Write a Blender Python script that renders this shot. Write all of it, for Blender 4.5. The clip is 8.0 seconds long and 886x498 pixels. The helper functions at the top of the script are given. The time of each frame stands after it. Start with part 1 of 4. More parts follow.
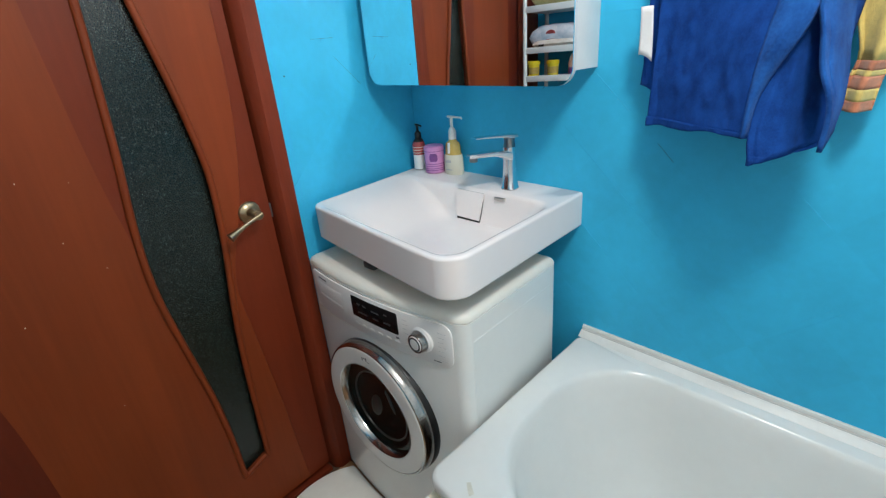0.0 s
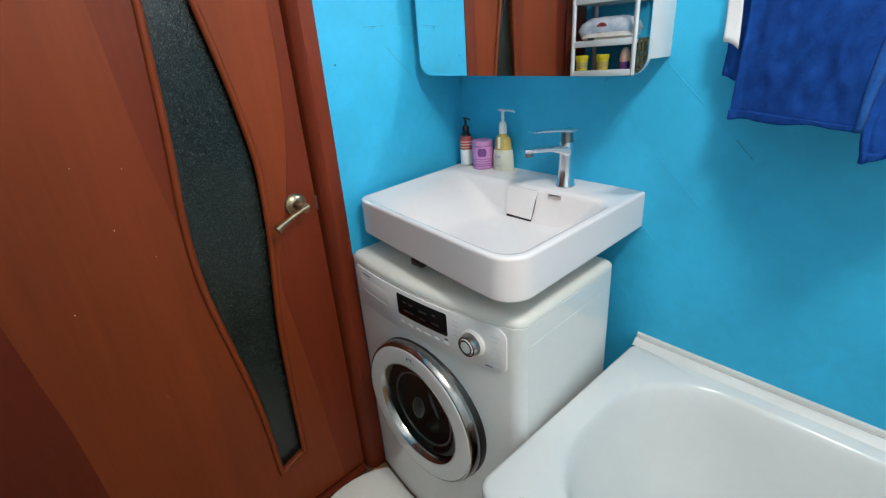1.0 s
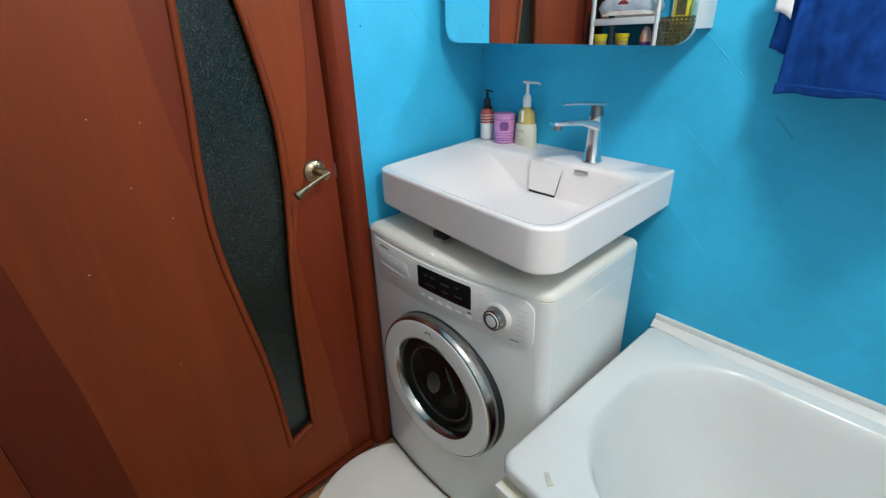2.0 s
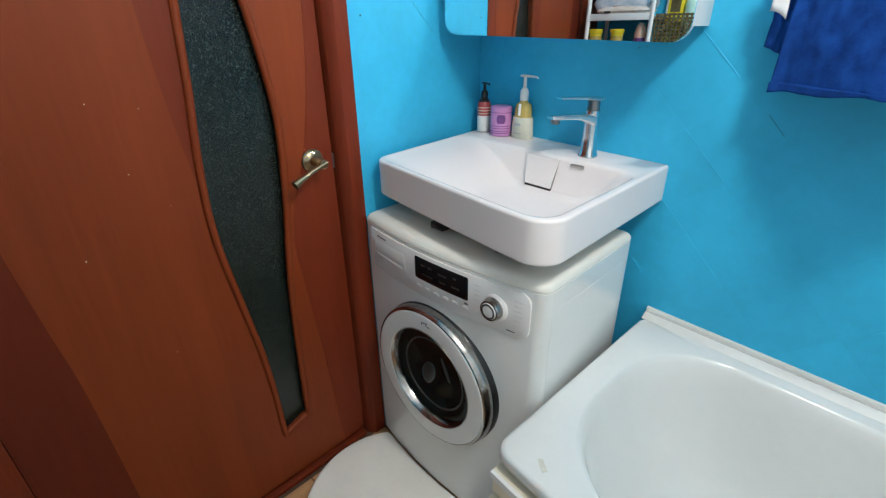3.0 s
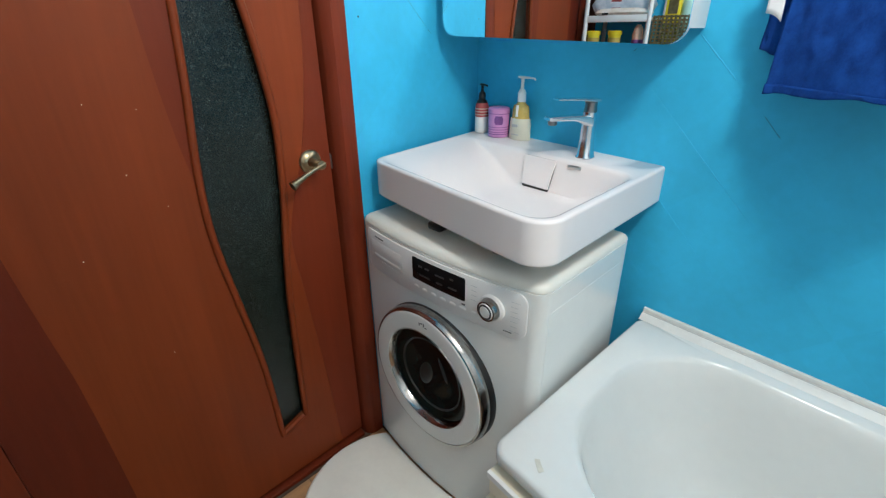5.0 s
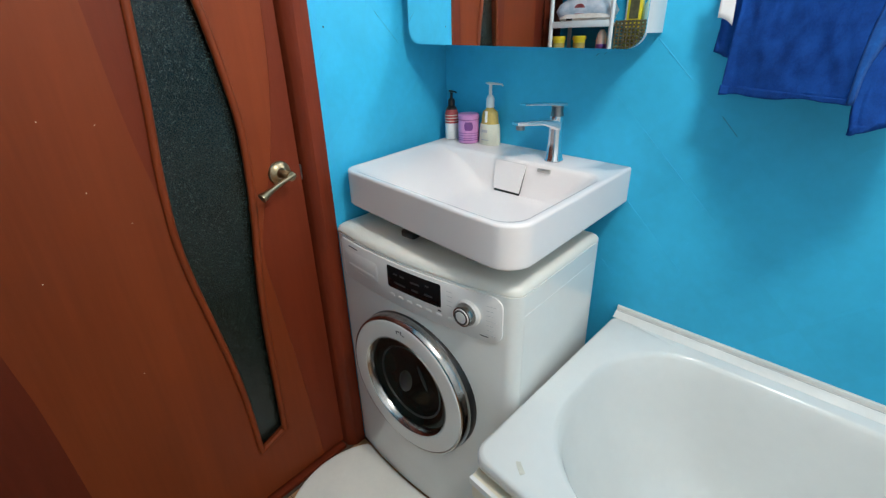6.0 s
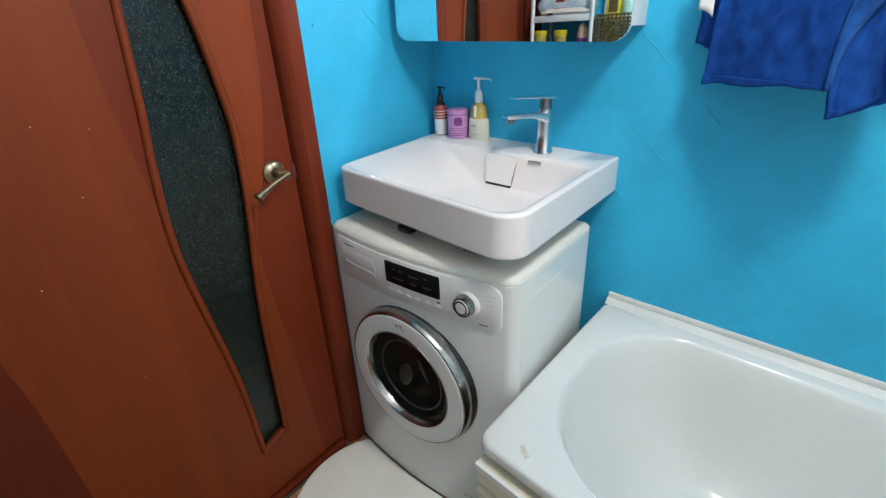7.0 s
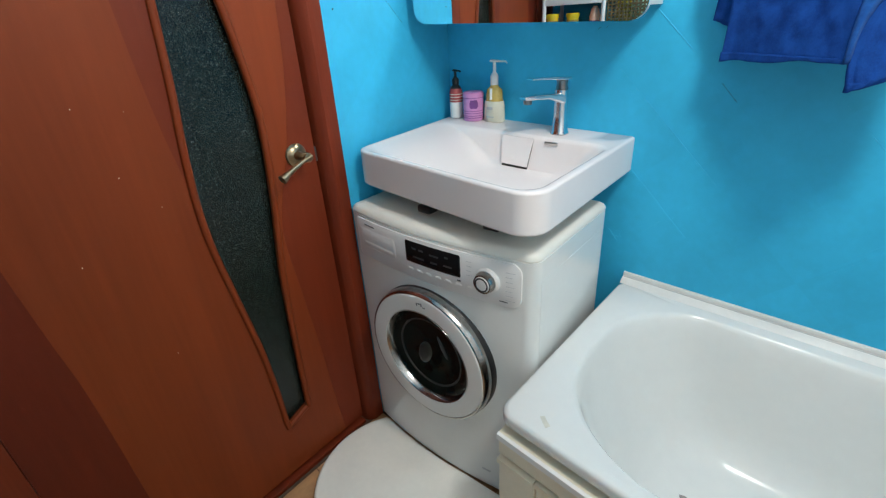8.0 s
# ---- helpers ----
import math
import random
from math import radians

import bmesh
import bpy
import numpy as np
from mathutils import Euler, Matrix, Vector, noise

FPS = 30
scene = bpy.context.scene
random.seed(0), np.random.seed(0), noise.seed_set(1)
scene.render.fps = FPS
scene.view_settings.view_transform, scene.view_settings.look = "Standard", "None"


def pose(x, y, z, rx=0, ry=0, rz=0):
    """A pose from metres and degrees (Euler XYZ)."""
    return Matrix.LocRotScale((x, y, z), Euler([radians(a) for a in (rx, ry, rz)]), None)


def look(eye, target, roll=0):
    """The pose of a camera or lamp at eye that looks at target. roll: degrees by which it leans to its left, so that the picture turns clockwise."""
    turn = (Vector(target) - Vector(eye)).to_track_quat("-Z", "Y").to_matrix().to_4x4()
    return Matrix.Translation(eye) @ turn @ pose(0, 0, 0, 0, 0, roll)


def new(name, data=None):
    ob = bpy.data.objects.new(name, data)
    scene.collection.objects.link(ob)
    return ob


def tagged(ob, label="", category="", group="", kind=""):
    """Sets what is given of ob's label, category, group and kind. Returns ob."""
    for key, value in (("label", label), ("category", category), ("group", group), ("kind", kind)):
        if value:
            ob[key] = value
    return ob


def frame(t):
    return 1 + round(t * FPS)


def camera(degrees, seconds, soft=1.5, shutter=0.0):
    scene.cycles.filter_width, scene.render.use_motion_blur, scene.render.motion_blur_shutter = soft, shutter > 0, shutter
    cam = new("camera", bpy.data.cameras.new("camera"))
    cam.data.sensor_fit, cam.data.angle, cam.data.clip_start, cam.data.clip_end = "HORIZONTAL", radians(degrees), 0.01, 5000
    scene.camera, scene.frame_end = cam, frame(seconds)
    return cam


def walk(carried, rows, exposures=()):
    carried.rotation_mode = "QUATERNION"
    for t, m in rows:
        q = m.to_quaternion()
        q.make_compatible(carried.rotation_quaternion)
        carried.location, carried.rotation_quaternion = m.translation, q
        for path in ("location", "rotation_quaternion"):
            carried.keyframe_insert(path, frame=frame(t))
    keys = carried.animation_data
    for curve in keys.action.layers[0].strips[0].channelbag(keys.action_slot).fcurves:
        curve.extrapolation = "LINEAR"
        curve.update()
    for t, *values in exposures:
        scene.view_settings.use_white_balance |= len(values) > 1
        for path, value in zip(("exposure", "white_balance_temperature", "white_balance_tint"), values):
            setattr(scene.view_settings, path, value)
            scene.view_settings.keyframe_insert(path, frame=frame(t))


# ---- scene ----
cam = camera(88.7, 8.0, soft=1.3)
PATH = [
    (0, (1.189, -0.832, 1.378), (-0.09, 0.49, 0.594), -4.7),
    (0.5, (1.172, -0.85, 1.375), (-0.187, 0.399, 0.604), -5.4),
    (1, (1.104, -0.845, 1.359), (-0.25, 0.403, 0.579), -4.3),
    (1.5, (1.062, -0.889, 1.337), (-0.291, 0.344, 0.531), -3.2),
    (2, (1.04, -0.892, 1.322), (-0.275, 0.359, 0.481), -2.1),
    (3.5, (1.031, -0.921, 1.323), (-0.239, 0.354, 0.45), -0.6),
    (4, (1.027, -0.916, 1.319), (-0.251, 0.351, 0.446), -0.5),
    (4.5, (1.031, -0.916, 1.321), (-0.25, 0.349, 0.448), -0.5),
    (6, (1.047, -0.906, 1.326), (-0.161, 0.445, 0.481), -1.6),
    (6.5, (1.047, -0.917, 1.326), (-0.128, 0.462, 0.48), -2.2),
    (7, (1.038, -0.942, 1.326), (-0.115, 0.449, 0.468), -2.7),
    (7.5, (1.032, -0.986, 1.321), (-0.119, 0.396, 0.445), -3.2),
    (8, (1.033, -0.992, 1.315), (-0.13, 0.366, 0.419), -3.5),
]
walk(cam, [(t, look(eye, target, roll)) for t, eye, target, roll in PATH], [(0, -0.12), (1, -0.05), (2, 0.0), (8, 0.0)])

# ---- light ----
world = bpy.data.worlds.new("world")
scene.world = world
# the cabinet mirror throws the lamp's light on to the blue wall beside it
scene.cycles.caustics_reflective, scene.cycles.sample_clamp_indirect, scene.cycles.blur_glossy = True, 0.0, 0.0
world.use_nodes = True
world.node_tree.nodes["Background"].inputs["Color"].default_value = (0.6, 0.7, 0.8, 1)
world.node_tree.nodes["Background"].inputs["Strength"].default_value = 0.02
LAMP = (1.25, -0.43, 2.06)
lamp_data = bpy.data.lights.new("pendant_light", "POINT")
lamp_data.shadow_soft_size = 0.10
lamp_data.energy, lamp_data.color = 38.3, (1.0, 0.974, 0.930)
lamp_light = new("pendant_light", lamp_data)
lamp_light.matrix_world = pose(*LAMP)

# ---- materials ----
def mat(name, col, rough=0.5, metal=0.0, vary=0.0, scale=8.0, stretch=(1, 1, 1), bump=0.0, bscale=120.0, coat=0.0,
        col2=None, island=0.0, rvary=0.0, sheen=0.0, bstretch=(1, 1, 1), ior=1.45):
    """A principled surface with a coarse and a fine variation of its colour, and fine relief."""
    m = bpy.data.materials.new(name)
    m.use_nodes = True
    nt = m.node_tree
    n, l = nt.nodes, nt.links
    b = n["Principled BSDF"]
    b.inputs["Base Color"].default_value = (*col, 1)
    b.inputs["Roughness"].default_value = rough
    b.inputs["Metallic"].default_value = metal
    b.inputs["Coat Weight"].default_value = coat
    b.inputs["Coat Roughness"].default_value = 0.08
    b.inputs["IOR"].default_value = ior
    b.inputs["Sheen Weight"].default_value = sheen
    tc = n.new("ShaderNodeTexCoord")
    mp = n.new("ShaderNodeMapping")
    mp.inputs["Scale"].default_value = stretch
    l.new(tc.outputs["Object"], mp.inputs["Vector"])
    if vary > 0 or col2:
        n1 = n.new("ShaderNodeTexNoise")
        n1.inputs["Scale"].default_value = scale
        n1.inputs["Detail"].default_value = 6
        n2 = n.new("ShaderNodeTexNoise")
        n2.inputs["Scale"].default_value = scale * 9
        n2.inputs["Detail"].default_value = 3
        l.new(mp.outputs["Vector"], n1.inputs["Vector"])
        l.new(mp.outputs["Vector"], n2.inputs["Vector"])
        add = n.new("ShaderNodeMath")
        add.operation = "MULTIPLY_ADD"
        add.inputs[1].default_value = 0.35
        l.new(n2.outputs["Fac"], add.inputs[0])
        l.new(n1.outputs["Fac"], add.inputs[2])
        ramp = n.new("ShaderNodeValToRGB")
        ramp.color_ramp.elements[0].position = 0.45
        ramp.color_ramp.elements[1].position = 0.9
        c2 = col2 or tuple(min(1.0, c * (1 + vary)) for c in col)
        ramp.color_ramp.elements[0].color = (*(tuple(c * (1 - vary) for c in col)), 1)
        ramp.color_ramp.elements[1].color = (*c2, 1)
        l.new(add.outputs[0], ramp.inputs["Fac"])
        out = ramp.outputs["Color"]
        if island > 0:
            oi = n.new("ShaderNodeObjectInfo")
            mr = n.new("ShaderNodeMapRange")
            mr.inputs["To Min"].default_value, mr.inputs["To Max"].default_value = 1 - island, 1 + island
            l.new(oi.outputs["Random"], mr.inputs["Value"])
            mx = n.new("ShaderNodeVectorMath")
            mx.operation = "SCALE"
            l.new(out, mx.inputs[0])
            l.new(mr.outputs["Result"], mx.inputs["Scale"])
            out = mx.outputs["Vector"]
        l.new(out, b.inputs["Base Color"])
        if rvary > 0:
            mr2 = n.new("ShaderNodeMapRange")
            mr2.inputs["To Min"].default_value, mr2.inputs["To Max"].default_value = max(0.02, rough - rvary), rough + rvary
            l.new(n1.outputs["Fac"], mr2.inputs["Value"])
            l.new(mr2.outputs["Result"], b.inputs["Roughness"])
    if bump > 0:
        mp2 = n.new("ShaderNodeMapping")
        mp2.inputs["Scale"].default_value = bstretch
        l.new(tc.outputs["Object"], mp2.inputs["Vector"])
        nb = n.new("ShaderNodeTexNoise")
        nb.inputs["Scale"].default_value = bscale
        nb.inputs["Detail"].default_value = 4
        l.new(mp2.outputs["Vector"], nb.inputs["Vector"])
        bp = n.new("ShaderNodeBump")
        bp.inputs["Strength"].default_value = bump
        bp.inputs["Distance"].default_value = 0.002
        l.new(nb.outputs["Fac"], bp.inputs["Height"])
        l.new(bp.outputs["Normal"], b.inputs["Normal"])
    return m


M_BLUE = mat("blue_wall_paint", (0.038, 0.425, 0.686), 0.40, ior=1.30, vary=0.10, scale=5, bump=0.25, bscale=70, island=0.02, rvary=0.08)
M_DOOR = mat("red_brown_veneer", (0.192, 0.0340, 0.0080), 0.50, ior=1.28, vary=0.15, scale=1.6, stretch=(1, 6, 0.35), bump=0.12, bscale=160, bstretch=(1, 1, 0.08), rvary=0.08)
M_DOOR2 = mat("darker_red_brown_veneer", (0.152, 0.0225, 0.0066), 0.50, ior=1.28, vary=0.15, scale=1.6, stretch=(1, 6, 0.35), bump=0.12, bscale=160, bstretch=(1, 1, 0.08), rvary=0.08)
M_DOOR3 = mat("wine_dark_wood_and_gap_shade", (0.118, 0.0160, 0.0056), 0.50, ior=1.28, vary=0.20, scale=2.0, stretch=(1, 4, 0.5), bump=0.10, bscale=160, bstretch=(1, 1, 0.08), rvary=0.06)
M_CASE = mat("dark_red_brown_veneer", (0.158, 0.024, 0.008), 0.50, ior=1.28, vary=0.22, scale=4.0, stretch=(1, 5, 0.4), bump=0.12, bscale=160, bstretch=(1, 1, 0.08))
M_CERAMIC = mat("white_ceramic", (0.84, 0.775, 0.755), 0.14, vary=0.015, scale=3, coat=0.3)
M_ENAMEL = mat("white_bath_enamel", (0.705, 0.710, 0.688), 0.16, vary=0.03, scale=4, rvary=0.06, coat=0.2)
M_APPL = mat("white_appliance_enamel", (0.755, 0.755, 0.725), 0.24, coat=0.6, vary=0.02, scale=6, bump=0.02, bscale=300)
M_APPL_TOP = mat("white_laminate_top", (0.79, 0.77, 0.70), 0.35, vary=0.03, scale=9, bump=0.06, bscale=400)
M_PANEL = mat("silver_white_plastic", (0.74, 0.72, 0.70), 0.33, vary=0.02, scale=12)
M_CHROME = mat("chrome", (0.76, 0.76, 0.77), 0.20, 1.0, vary=0.05, scale=20)
M_DARKCHROME = mat("smoked_chrome", (0.26, 0.25, 0.25), 0.28, 1.0, vary=0.1, scale=20)
M_BRASS = mat("aged_nickel_brass", (0.36, 0.28, 0.175), 0.30, 1.0, vary=0.25, scale=40)
M_NICKEL = mat("satin_nickel", (0.56, 0.53, 0.50), 0.32, 1.0, vary=0.1, scale=20)
M_BLACK = mat("black_plastic", (0.012, 0.012, 0.013), 0.28, vary=0.2, scale=30)
M_DISPLAY = mat("black_display_glass", (0.010, 0.010, 0.011), 0.16, vary=0.1, scale=30, ior=1.2)
M_BOWL = mat("dark_door_glass", (0.007, 0.013, 0.012), 0.09, vary=0.4, scale=18, ior=1.24)
M_SEGMENT = mat("unlit_segment", (0.030, 0.031, 0.033), 0.3, vary=0.2, scale=60)
M_AGED = mat("aged_white_plastic", (0.70, 0.69, 0.66), 0.38, vary=0.06, scale=9, bump=0.05)
M_TRIM = mat("worn_chrome", (0.40, 0.385, 0.37), 0.17, 1.0, vary=0.35, scale=14)
M_RUBBER = mat("grey_rubber", (0.06, 0.06, 0.06), 0.6, vary=0.3, scale=20)
M_SEAL = mat("grey_moulded_plastic", (0.026, 0.033, 0.030), 0.35, vary=0.35, scale=30)
M_RIM = mat("dim_grey_plastic", (0.040, 0.046, 0.046), 0.30, vary=0.4, scale=16)
M_STEEL = mat("drum_steel", (0.35, 0.36, 0.37), 0.3, 1.0, vary=0.2, scale=30)
M_WHITEPL = mat("white_plastic", (0.78, 0.78, 0.76), 0.35, vary=0.04, scale=14)
M_CREAM = mat("cream_plastic", (0.76, 0.70, 0.55), 0.35, vary=0.06, scale=10)
M_MAT = mat("white_bath_mat_foam", (0.94, 0.925, 0.85), 0.45, vary=0.04, scale=7, bump=0.10, bscale=260)
M_GREYMARK = mat("grey_print_and_groove_shade", (0.46, 0.46, 0.46), 0.5, vary=0.1, scale=30)
M_DARKMARK = mat("dark_print", (0.06, 0.06, 0.07), 0.5, vary=0.1, scale=30)
M_PINK = mat("pink_jar_plastic", (0.56, 0.25, 0.50), 0.35, vary=0.12, scale=30)
M_PURPLE = mat("purple_print", (0.17, 0.055, 0.22), 0.4, vary=0.2, scale=40)
M_SOAP = mat("amber_soap", (0.50, 0.36, 0.10), 0.15, vary=0.25, scale=20, coat=0.4)
M_LABEL = mat("cream_label", (0.66, 0.64, 0.52), 0.5, vary=0.05, scale=30)
M_REDLAB = mat("red_label", (0.36, 0.06, 0.06), 0.4, vary=0.3, scale=60)
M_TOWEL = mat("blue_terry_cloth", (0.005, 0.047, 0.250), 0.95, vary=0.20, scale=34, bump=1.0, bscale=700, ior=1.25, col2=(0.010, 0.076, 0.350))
# paler copy of the towel blue: the highlight on the folds is in the colour
M_TOWEL_LIT = mat("lit_blue_terry_cloth", (0.010, 0.074, 0.32), 0.95, vary=0.35, scale=22, bump=1.0, bscale=700, sheen=0.05, ior=1.2, col2=(0.021, 0.130, 0.46))
M_TOWELW = mat("white_terry_label", (0.75, 0.75, 0.75), 0.8, vary=0.05, scale=30)
M_YTOWEL = mat("yellow_cotton", (0.68, 0.52, 0.16), 0.9, vary=0.2, scale=20, bump=0.6, bscale=420, sheen=0.2)
M_RTOWEL = mat("red_cotton", (0.52, 0.20, 0.11), 0.9, vary=0.3, scale=30, bump=0.6, bscale=420, sheen=0.2)
M_FLOOR = mat("orange_brown_floor_tile", (0.52, 0.29, 0.14), 0.4, vary=0.22, scale=7, stretch=(3, 1, 1), bump=0.12, bscale=90, island=0.10)
M_GROUT = mat("dark_grout", (0.10, 0.06, 0.04), 0.9, vary=0.2, scale=40)
M_CEIL = mat("white_ceiling_paint", (0.78, 0.78, 0.77), 0.8, vary=0.02, scale=4, bump=0.1)
M_YELLOW = mat("yellow_plastic", (0.72, 0.56, 0.02), 0.35, vary=0.1, scale=20)
M_PACK = mat("pale_blue_wrapper", (0.50, 0.66, 0.80), 0.3, vary=0.3, scale=22, col2=(0.80, 0.78, 0.82))
M_MINT = mat("pale_mint_plastic", (0.45, 0.70, 0.62), 0.35, vary=0.1, scale=20)
M_SKIN = mat("peach_print", (0.70, 0.42, 0.30), 0.5, vary=0.3, scale=30)
M_SKIN2 = mat("cream_peach_wrapper", (0.78, 0.66, 0.55), 0.35, vary=0.2, scale=20, col2=(0.84, 0.80, 0.76))
M_YPACK = mat("pale_yellow_wrapper", (0.62, 0.52, 0.18), 0.35, vary=0.3, scale=16, col2=(0.78, 0.72, 0.42))
M_SCRATCH = mat("dark_blue_scratch", (0.018, 0.150, 0.27), 0.6, vary=0.3, scale=60)
M_BASKET = mat("dark_woven_plastic", (0.11, 0.09, 0.04), 0.5, vary=0.4, scale=40)
M_STAIN = mat("beige_stain", (0.60, 0.58, 0.50), 0.4, vary=0.1, scale=60)

M_MIRROR = mat("mirror_silver", (0.90, 0.92, 0.92), 0.0, 1.0)

M_GLASS = mat("frosted_door_glass", (0.005, 0.011, 0.0085), 0.22, vary=0.55, scale=60, bump=0.35, bscale=380, col2=(0.016, 0.028, 0.023), ior=1.45)
nt = M_GLASS.node_tree
nt.nodes["Principled BSDF"].inputs["Transmission Weight"].default_value = 0.35
# pale dots in the base colour stand for sparkle on the rough glass
glints = nt.nodes.new("ShaderNodeTexVoronoi")
glints.inputs["Scale"].default_value = 300
cut = nt.nodes.new("ShaderNodeMapRange")
cut.inputs["From Min"].default_value, cut.inputs["From Max"].default_value = 0.05, 0.42
cut.inputs["To Min"].default_value, cut.inputs["To Max"].default_value = 0.95, 0.0
keep = nt.nodes.new("ShaderNodeMath")
keep.operation = "GREATER_THAN"
keep.inputs[1].default_value = 0.66
both = nt.nodes.new("ShaderNodeMath")
both.operation = "MULTIPLY"
blend = nt.nodes.new("ShaderNodeMix")
blend.data_type = "RGBA"
blend.inputs["B"].default_value = (0.19, 0.24, 0.22, 1)
old = nt.nodes["Principled BSDF"].inputs["Base Color"].links[0].from_socket
coords = nt.nodes["Texture Coordinate"]
nt.links.new(coords.outputs["Object"], glints.inputs["Vector"])
nt.links.new(glints.outputs["Distance"], cut.inputs["Value"])
nt.links.new(glints.outputs["Color"], keep.inputs[0])
nt.links.new(cut.outputs["Result"], both.inputs[0])
nt.links.new(keep.outputs[0], both.inputs[1])
nt.links.new(both.outputs[0], blend.inputs["Factor"])
nt.links.new(old, blend.inputs["A"])
nt.links.new(blend.outputs["Result"], nt.nodes["Principled BSDF"].inputs["Base Color"])


# ---- mesh helpers ----
def link_bm(name, bm, material, smooth=True, angle=40):
    bmesh.ops.recalc_face_normals(bm, faces=bm.faces)
    me = bpy.data.meshes.new(name)
    bm.to_mesh(me)
    bm.free()
    me.materials.append(material)
    if smooth:
        me.polygons.foreach_set("use_smooth", [True] * len(me.polygons))
        me.set_sharp_from_angle(angle=radians(angle))
    return new(name, me)


def part(name, bm, material, parent=None, label="", smooth=True, angle=40):
    """One mesh object, under a thing or a part."""
    ob = link_bm(name, bm, material, smooth, angle)
    if parent is not None:
        ob.parent = parent
        ob.matrix_parent_inverse = parent.matrix_basis.inverted() if parent.parent is None else Matrix()
    if label:
        tagged(ob, label)
    return ob


def thing(name, label, category, at=(0, 0, 0), group="", kind=""):
    """An empty at the base of a thing; its parts are built in world places."""
    ob = new(name)
    ob.empty_display_size = 0.05
    ob.matrix_basis = Matrix.Translation(at)
    return tagged(ob, label, category, group, kind)


def box(x0, x1, y0, y1, z0, z1, bevel=0.0, seg=2, bm=None):
    own = bm is None
    tmp = bmesh.new()
    bmesh.ops.create_cube(tmp, size=1)
    for v in tmp.verts:
        v.co = Vector(((x0 + x1) / 2 + v.co.x * (x1 - x0), (y0 + y1) / 2 + v.co.y * (y1 - y0), (z0 + z1) / 2 + v.co.z * (z1 - z0)))
    if bevel > 0:
        bmesh.ops.bevel(tmp, geom=tmp.edges[:], offset=bevel, segments=seg, affect="EDGES", profile=0.5)
    if own:
        return tmp
    me = bpy.data.meshes.new("tmp")
    tmp.to_mesh(me)
    tmp.free()
    bm.from_mesh(me)
    bpy.data.meshes.remove(me)
    return bm


def rrect(x0, x1, y0, y1, r, n=8):
    """Corners of a rounded rectangle in plan, counter-clockwise; r: one radius or four (from x1,y1 on)."""
    rs = r if isinstance(r, (tuple, list)) else (r, r, r, r)
    pts = []
    for i, (cx, cy, sx, sy) in enumerate(((x1, y1, -1, -1), (x0, y1, 1, -1), (x0, y0, 1, 1), (x1, y0, -1, 1))):
        q = max(rs[i], 1e-4)
        for k in range(n + 1):
            a = radians(90 * i + 90 * k / n)
            pts.append((cx + sx * q + q * math.cos(a), cy + sy * q + q * math.sin(a)))
    return pts


def loft(loops, cap0=True, cap1=True, bm=None):
    """Joins rings of equal length, each a list of 3D points."""
    bm = bm or bmesh.new()
    rings = [[bm.verts.new(p) for p in loop] for loop in loops]
    n = len(rings[0])
    for a, b in zip(rings, rings[1:]):
        for i in range(n):
            bm.faces.new((a[i], a[(i + 1) % n], b[(i + 1) % n], b[i]))
    if cap0:
        bm.faces.new(rings[0][::-1])
    if cap1:
        bm.faces.new(rings[-1])
    return bm


def lathe(profile, centre, axis="z", n=40, bm=None, close=False):
    """Turns (radius, height) pairs round an axis through centre."""
    bm = bm or bmesh.new()
    cx, cy, cz = centre
    rings = []
    for r, h in profile:
        ring = []
        for k in range(n):
            a = 2 * math.pi * k / n
            u, v = r * math.cos(a), r * math.sin(a)
            p = (cx + u, cy + v, cz + h) if axis == "z" else (cx + u, cy - h, cz + v) if axis == "-y" else (cx + h, cy + u, cz + v)
            ring.append(bm.verts.new(p))
        rings.append(ring)
    pairs = list(zip(rings, rings[1:])) + ([(rings[-1], rings[0])] if close else [])
    for a, b in pairs:
        for k in range(n):
            bm.faces.new((a[k], a[(k + 1) % n], b[(k + 1) % n], b[k]))
    if not close:
        if profile[0][0] > 1e-6:
            bm.faces.new(rings[0][::-1])
        if profile[-1][0] > 1e-6:
            bm.faces.new(rings[-1])
    bmesh.ops.remove_doubles(bm, verts=bm.verts, dist=1e-6)
    return bm


def tube(points, radii, n=12, squash=1.0, bm=None):
    """A swept round bar through points, with a radius at each."""
    bm = bm or bmesh.new()
    pts = [Vector(p) for p in points]
    rings = []
    run = (pts[-1] - pts[0])
    ref = Vector((1, 0, 0)) if abs(run.z) > 0.75 * run.length else Vector((0, 0, 1))
    for i, p in enumerate(pts):
        d = (pts[min(i + 1, len(pts) - 1)] - pts[max(i - 1, 0)]).normalized()
        side = d.cross(ref)
        side = side.normalized() if side.length > 1e-3 else Vector((0, 1, 0))
        up = side.cross(d).normalized()
        r = radii[i] if isinstance(radii, (list, tuple)) else radii
        rings.append([bm.verts.new(p + side * (r * math.cos(2 * math.pi * k / n)) + up * (r * squash * math.sin(2 * math.pi * k / n))) for k in range(n)])
    for a, b in zip(rings, rings[1:]):
        for k in range(n):
            bm.faces.new((a[k], a[(k + 1) % n], b[(k + 1) % n], b[k]))
    bm.faces.new(rings[0][::-1])
    bm.faces.new(rings[-1])
    return bm


